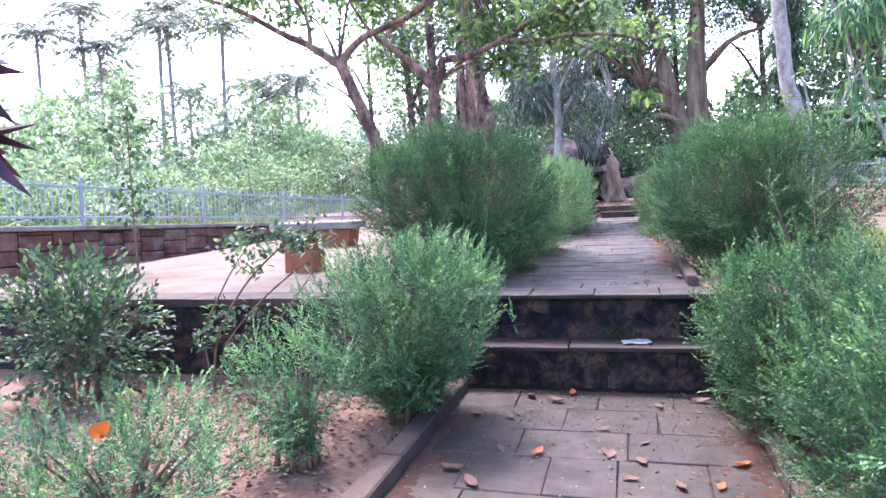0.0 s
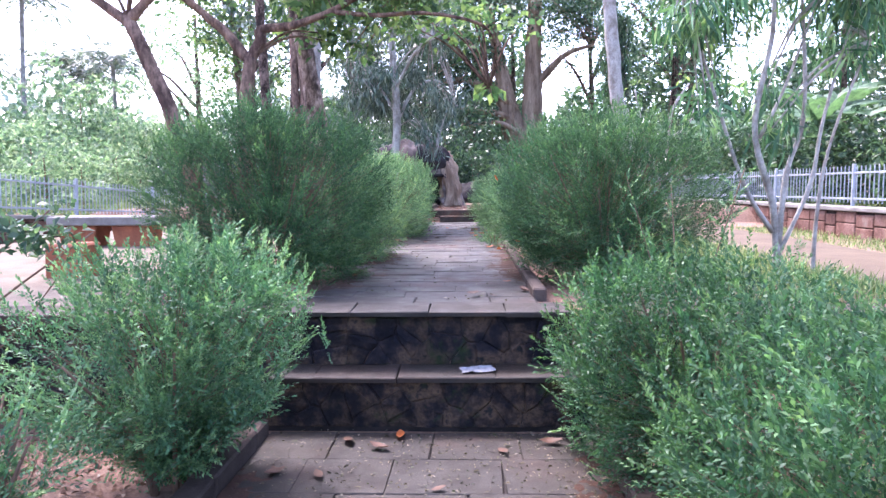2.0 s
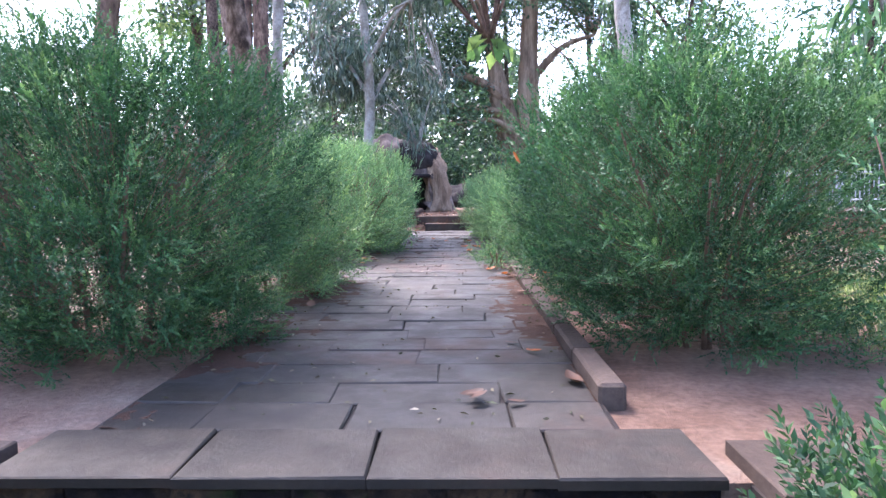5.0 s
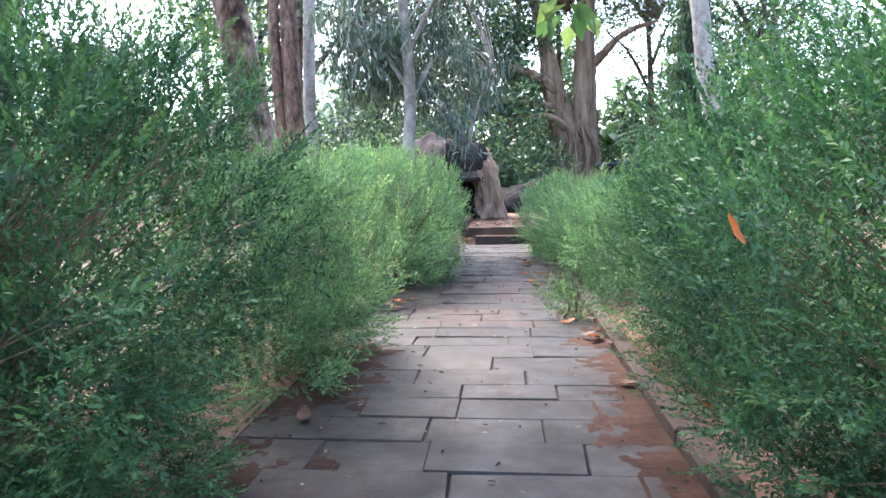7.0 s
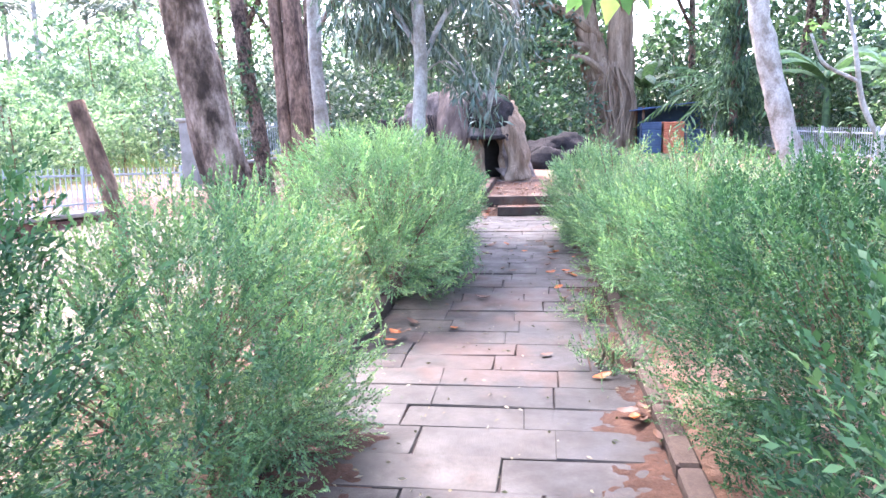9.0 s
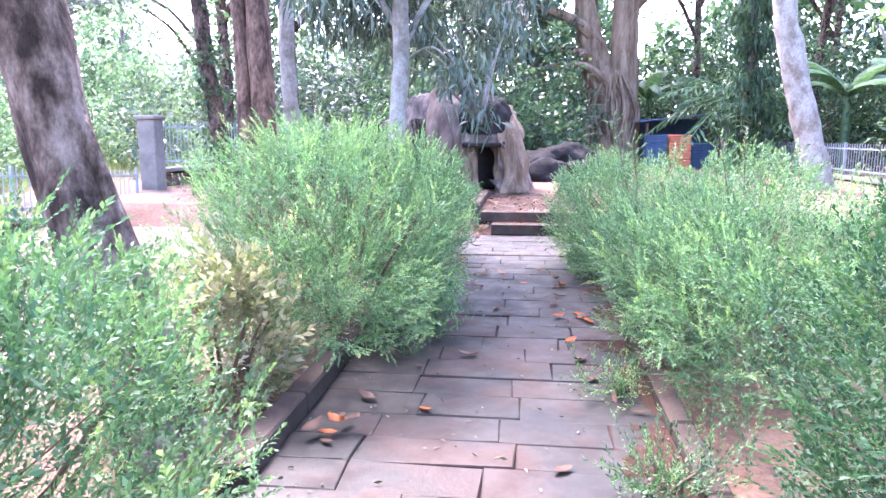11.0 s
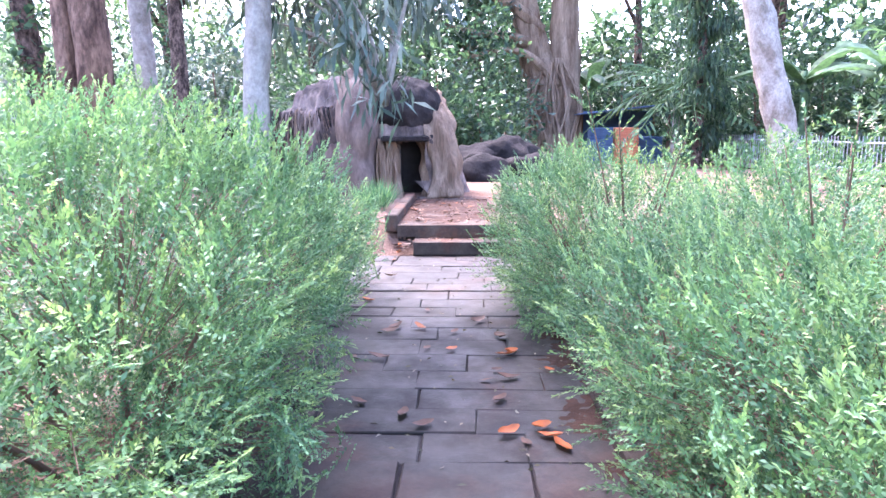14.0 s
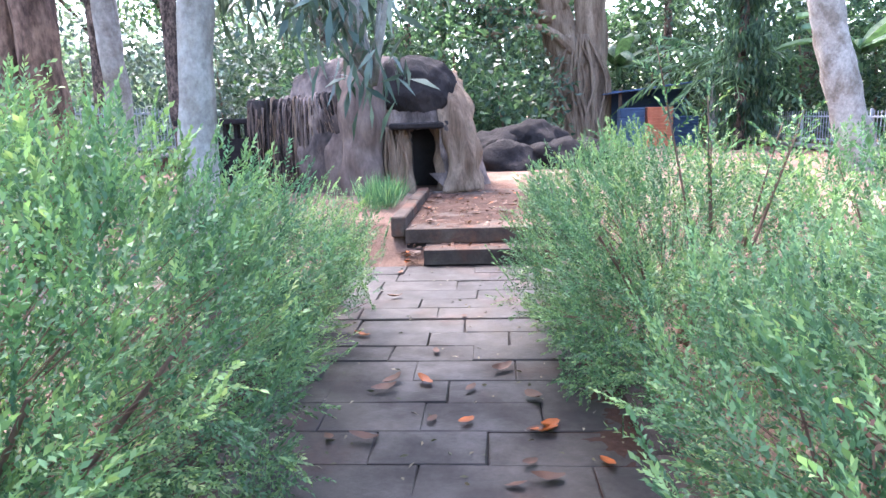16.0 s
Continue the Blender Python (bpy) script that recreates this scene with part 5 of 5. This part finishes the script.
for k in range(8):
    me = fallen_leaf_mesh(0.065 + 0.008 * k, 0.22 + 0.06 * k, k)
    me.materials.append(LEAF_ORANGE if k in (2, 5) else LEAF_DEAD)
    LM.append(me)


def fallen(x, y, z, k=None, label="dry curled brown leaf lying on the stone path"):
    g = random.Random(int(x * 1000) + int(y * 777))
    o = new("fallen_leaf", LM[g.randrange(8) if k is None else k])
    o.location, o.rotation_euler = (x, y, z), (g.uniform(-0.2, 0.2), g.uniform(-0.2, 0.2), g.uniform(0, 6.28))
    return tagged(o, label, "leaf", "fallen leaves")


g = random.Random(21)
for x, y in ((-0.65, 14.28), (-0.17, 13.82), (-0.29, 13.21), (0.04, 12.96), (-0.72, 13.47), (-0.31, 12.81), (-0.48, 12.72), (-0.11, 12.4), (-0.49, 12.25), (-0.62, 12.26), (0.07, 11.93), (0.12, 12.08), (-0.5, 11.66), (0.12, 11.7), (-0.2, 11.43), (0.16, 12.33), (-0.1, 12.73)):
    fallen(x, y, 0.648)
for x, y in ((0.19, 12.31), (0.21, 12.36), (0.14, 11.37), (0.3, 11.33), (0.27, 11.42), (0.33, 11.25), (0.19, 10.79), (-0.52, 9.66)):
    fallen(x, y, 0.648, 5 if x > 0.1 else 2)
for x, y in ((-0.69, 2.44), (-0.02, 2.9), (0.14, 2.83), (-0.66, 3.44), (0.26, 3.75), (-0.59, 3.88), (-0.83, 2.6), (0.08, 2.61)):
    fallen(x, y, 0.008, int(abs(x) * 100) % 2 * 3 + 1, "large dry curled brown leaf lying on the lower paving").scale = (1.25, 1.25, 1.1)
for i in range(22):
    y = g.uniform(9.0, 15.2)
    side = g.random()
    x = g.uniform(-0.9, 0.45) if side < 0.45 else (g.uniform(0.15, 0.5) if side < 0.8 else g.uniform(-1.0, -0.6))
    fallen(x, y, 0.646)
for i in range(18):
    fallen(g.uniform(-1.0, 0.7), g.uniform(1.2, 4.0), 0.006)
for i in range(14):
    fallen(g.uniform(-1.02, -0.8) if i % 2 else g.uniform(0.3, 0.52), g.uniform(5.0, 9.0), 0.646)
for i in range(44):
    fallen(g.uniform(-0.68, 0.7), g.uniform(15.65, 18.2), 0.912)
for i in range(7):
    fallen(-0.86 + g.uniform(-0.1, 0.1), 9.35 + g.uniform(-0.12, 0.12), 0.65 + 0.01 * i)
for i in range(6):
    fallen(0.46 + g.uniform(-0.06, 0.05), 8.25 + g.uniform(-0.15, 0.15), 0.65 + 0.006 * i)
for i in range(9):
    fallen(-0.66 + g.uniform(-0.08, 0.08), 15.4 + g.uniform(-0.1, 0.1), 0.65 + 0.01 * i)
for i in range(5):
    fallen(0.17 + g.uniform(-0.09, 0.09), 4.98 + g.uniform(-0.08, 0.08), 0.65 + 0.004 * i, (0, 1, 3)[i % 3])
n = 900
px_, py_ = rng.uniform(-1.05, 0.75, n), rng.uniform(0.0, 15.2, n)
pz_ = np.where(py_ < 4.05, 0.004, 0.648)
keep = (py_ < 4.05) | (py_ > 4.75)
keep &= (py_ < 4.05) | (px_ < 0.52)
tagged(obj("leaf_litter", leaf_mesh("leaf_litter", np.stack([px_, py_, pz_], 1)[keep], np.stack([rng.normal(size=n), rng.normal(size=n), 0.05 * np.ones(n)], 1)[keep], 0.012 + 0.03 * rng.random(int(keep.sum())), 0.012), LITTER), "scattered small dry leaf fragments on the paving", "leaf litter", kind="stuff")
n = 5200
px_, py_ = rng.uniform(-4.5, -1.25, n), rng.uniform(-0.5, 4.2, n)
tagged(obj("leaf_litter", leaf_mesh("leaf_litter", np.stack([px_, py_, np.full(n, -0.02)], 1), np.stack([rng.normal(size=n), rng.normal(size=n), 0.15 * np.ones(n)], 1), 0.05, 0.02), LEAF_DEAD), "dry leaf litter on the red soil", "leaf litter", kind="stuff")


def dirt(x0, x1, y0, y1, z, seed, rise, bias, label, toward=0):
    """Thin earth washed over the paving: a low uneven mound that thins out to nothing."""
    bm = bmesh.new()
    nx, ny = max(8, int((x1 - x0) / 0.02)), max(8, int((y1 - y0) / 0.02))
    vs = []
    for j in range(ny + 1):
        for i in range(nx + 1):
            u, v = i / nx, j / ny
            edge = (u if toward > 0 else 1 - u) if toward else 1
            p = Vector((x0 + (x1 - x0) * u, y0 + (y1 - y0) * v, seed * 3.1))
            hgt = rise * (noise.noise(p * 2.2) + 0.7 * noise.noise(p * 7) + 0.7 * noise.noise(p * 17) + 0.5 * noise.noise(p * 31) + 1.5 * edge - bias)
            end = min(1, v * 6, (1 - v) * 6)
            vs.append(bm.verts.new((p.x, p.y, max(-0.008, min(hgt, 0.018)) - 0.01 * (1 - end))))
    for j in range(ny):
        for i in range(nx):
            a = j * (nx + 1) + i
            bm.faces.new((vs[a], vs[a + 1], vs[a + nx + 2], vs[a + nx + 1]))
    o = part("washed_earth", bm, SOIL_WET, label=label, smooth=True, category="dirt", kind="stuff")
    o.location.z = z


dirt(0.3, 0.775, 1.0, 4.08, 0.0, 1, 0.012, 1.15, "red-brown earth washed over the lower paving", 1)
dirt(-1.07, -0.75, 0.5, 4.08, 0.0, 2, 0.01, 1.25, "brown earth along the kerb of the lower path", -1)
dirt(-1.04, -0.6, 4.75, 9.2, 0.642, 3, 0.009, 1.25, "brown earth along the edge of the upper path", -1)
dirt(0.25, 0.53, 4.75, 15.0, 0.642, 4, 0.008, 1.4, "brown earth along the edge of the upper path", 1)
dirt(-0.72, 0.75, 15.6, 18.4, 0.902, 5, 0.009, 1.25, "red-brown earth strewn over the landing")
n = 420
px_, py_ = rng.uniform(-0.72, 0.75, n), rng.uniform(15.3, 18.3, n)
pz_ = np.where(py_ < 15.56, 0.775, 0.912)
tagged(obj("leaf_litter", leaf_mesh("leaf_litter", np.stack([px_, py_, pz_], 1), np.stack([rng.normal(size=n), rng.normal(size=n), 0.15 * np.ones(n)], 1), 0.02 + 0.04 * rng.random(n), 0.018), LEAF_DEAD), "dry leaf fragments strewn over the landing", "leaf litter", kind="stuff")
n = 1300
px_, py_ = 0.77 - 1.82 * rng.random(n) ** 1.5, 4.06 - np.abs(rng.normal(size=n)) * 0.8
tagged(obj("leaf_litter", leaf_mesh("leaf_litter", np.stack([px_, py_, np.full(n, 0.007)], 1), np.stack([rng.normal(size=n), rng.normal(size=n), 0.1 * np.ones(n)], 1), 0.012 + 0.014 * rng.random(n), 0.008), LITTER), "tiny pale and green leaf bits before the steps", "leaf litter", kind="stuff")


def grass_patch(x0, x1, y0, y1, z, n, hgt, label, mat=None):
    P = np.stack([rng.uniform(x0, x1, n), rng.uniform(y0, y1, n), np.full(n, z)], 1)
    D = rng.normal(size=(n, 3)) * 0.35 + np.array([0, 0, 1.0])
    tagged(obj("grass", leaf_mesh("grass", P, D, hgt * (0.5 + rng.random(n)), 0.009), mat or GRASS), label, "grass", kind="stuff")


grass_patch(1.9, 3.2, 4.8, 12, 0.6, 9000, 0.14, "thin green grass beside the concrete walkway")
grass_patch(4.8, 5.75, 4.8, 13, 0.6, 3500, 0.08, "thin dry grass along the red wall")
grass_patch(-1.3, -0.95, 16.5, 17.3, 0.93, 700, 0.26, "tuft of tall grass before the rock hut", LEAF_HEDGE)
grass_patch(-30, -8.2, 3, 40, 0.58, 20000, 0.6, "rank bright grass beyond the railing", GRASS)
grass_patch(6.8, 20, 3, 26, 0.58, 12000, 0.5, "rank grass behind the railing", GRASS)
hedge_bush("weed", "low leafy weed growing over the kerb", (0.42, 9.0, 0.64), 0.26, 0.24, 0.22, 90, LEAF_HEDGE, stems=3, group="weeds on the path", category="weed")
hedge_bush("weed", "low leafy weed growing over the kerb", (0.35, 10.0, 0.64), 0.16, 0.16, 0.15, 60, LEAF_FRESH, stems=3, group="weeds on the path", category="weed")

# rubbish: a sheet of paper on the lower step
bm = bmesh.new()
gp = [[bm.verts.new((-0.1 + 0.2 * i / 8 + 0.02 * noise.noise(Vector((i * 0.7, j * 0.7, 9))), -0.065 + 0.13 * j / 6 + 0.025 * noise.noise(Vector((i * 0.6, j * 0.6, 2))), 0.004 + 0.022 * abs(noise.noise(Vector((i * 0.83, j * 0.77, 4)))))) for i in range(9)] for j in range(7)]
for a, b in zip(gp, gp[1:]):
    for i in range(8):
        bm.faces.new((a[i], a[i + 1], b[i + 1], b[i]))
o = part("paper_sheet", bm, PAPER, label="crumpled whitish sheet of paper on the step", category="paper")
o.location, o.rotation_euler.z = (0.13, 4.25, 0.313), 0.15

for at, k, sc, rot in (((-2.03, 1.45, 0.54), 5, 2.1, (0.9, 0.45, 2.6)), ((0.287, 5.385, 1.475), 5, 0.42, (1.3, 1.0, 0.3)), ((0.5, 6.25, 0.93), 2, 0.8, (0.8, 0.2, 0.4))):
    o = new("caught_leaf", LM[k])
    o.location, o.rotation_euler, o.scale = at, rot, (sc * 1.2, sc * 0.7, sc)
    tagged(o, "orange-brown dead leaf caught in the hedge", "leaf", "fallen leaves")

# tall shoots and a dry patch in the hedge
def shoots(at, n, h, seed, mat, label, leafy=True):
    g = np.random.default_rng(seed)
    t = thing("hedge_shoots", at, label, "shoot", "hedge shoots")
    O, D = [], []
    for i in range(n):
        a, l = g.random() * 6.28, h * (0.6 + 0.5 * g.random())
        f = (0.12 * math.cos(a), 0.12 * math.sin(a), 0)
        d = Vector((0.3 * math.cos(a), 0.3 * math.sin(a), 1)).normalized()
        bm = bmesh.new()
        limb(bm, [f, tuple(Vector(f) + d * l * 0.5), tuple(Vector(f) + d * l)], 0.006, 0.002, 5, 3)
        part("stem", bm, TWIG, t, smooth=True)
        for k in range(12):
            O.append(np.array(f) + np.array(d) * l * (0.3 + 0.06 * k))
            D.append(np.array([math.cos(k * 2.4), math.sin(k * 2.4), 0.9]))
    P, Q = sprig_leaves(np.array(O), np.array(D), 0.13 if leafy else 0.06, 14 if leafy else 3)
    obj("leaves", leaf_mesh("leaves", P, Q, 0.024, 0.009), mat, t)


shoots((0.85, 12.5, 1.3), 6, 0.7, 31, LEAF_FRESH, "tall fresh shoots standing above the hedge")
shoots((1.3, 11.3, 1.3), 7, 0.55, 32, LEAF_FRESH, "tall fresh shoots standing above the hedge")
shoots((0.75, 11.0, 0.95), 9, 0.5, 33, LEAF_DEAD, "dry reddish dead shoots in the hedge", False)
shoots((1.35, 4.3, 0.75), 4, 0.75, 34, LEAF_HEDGE, "long shoots standing above the shrub by the steps")

big = thing("broad_leaf_twig", (0.34, 8.6, 2.6), "hanging twig with broad bright green leaves", "twig", "overhanging twigs")
n = 13
dd = np.stack([np.cos(np.arange(n) * 2.4) * 0.8, np.sin(np.arange(n) * 2.4) * 0.5, -0.35 - 0.7 * rng.random(n)], 1)
obj("leaves", leaf_mesh("leaves", np.stack([0.1 * rng.normal(size=n), 0.08 * rng.normal(size=n), -0.12 * rng.random(n) + 0.05], 1), dd, 0.2, 0.11), LEAF_CANOPY, big)
bm = bmesh.new()
limb(bm, [(0, 0, 0.05), (0.02, 0, -0.05), (0.05, 0, -0.16)], 0.007, 0.003, 5, 3)
part("stem", bm, TWIG, big, smooth=True)

# far tree line behind the garden
n = 24000
fx = rng.uniform(-13, 26, n)
top = 6.5 + 2.2 * np.sin(fx * 0.7) + 1.4 * np.sin(fx * 1.9 + 1) + np.where(fx > 6, 1.5, 0)
fz = 0.6 + rng.random(n) ** 1.15 * top
fy = 42 + 7 * rng.random(n) - np.where(fx > 10, (fx - 10) * 1.1, 0)
tagged(obj("far_woods", leaf_mesh("far_woods", np.stack([fx, fy, fz], 1), rng.normal(size=(n, 3)) - np.array([0, 0, 0.4]), 0.6 * (0.5 + rng.random(n)), 0.3), LEAF_DARK), "dense dark tree line far behind the garden", "woods", kind="stuff")
# farther tree line beyond the railing; its haze is only the pale leaf colour
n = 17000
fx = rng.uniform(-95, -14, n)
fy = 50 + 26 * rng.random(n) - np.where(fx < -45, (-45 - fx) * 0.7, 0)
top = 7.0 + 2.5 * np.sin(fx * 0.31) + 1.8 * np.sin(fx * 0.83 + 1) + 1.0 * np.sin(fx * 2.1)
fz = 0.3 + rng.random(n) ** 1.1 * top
tagged(obj("far_woods", leaf_mesh("far_woods", np.stack([fx, fy, fz], 1), rng.normal(size=(n, 3)) - np.array([0, 0, 0.4]), 1.2 * (0.5 + rng.random(n)), 0.6), LEAF_HAZE_TINT), "tree line far beyond the railing, paled to look hazy", "woods", kind="stuff")
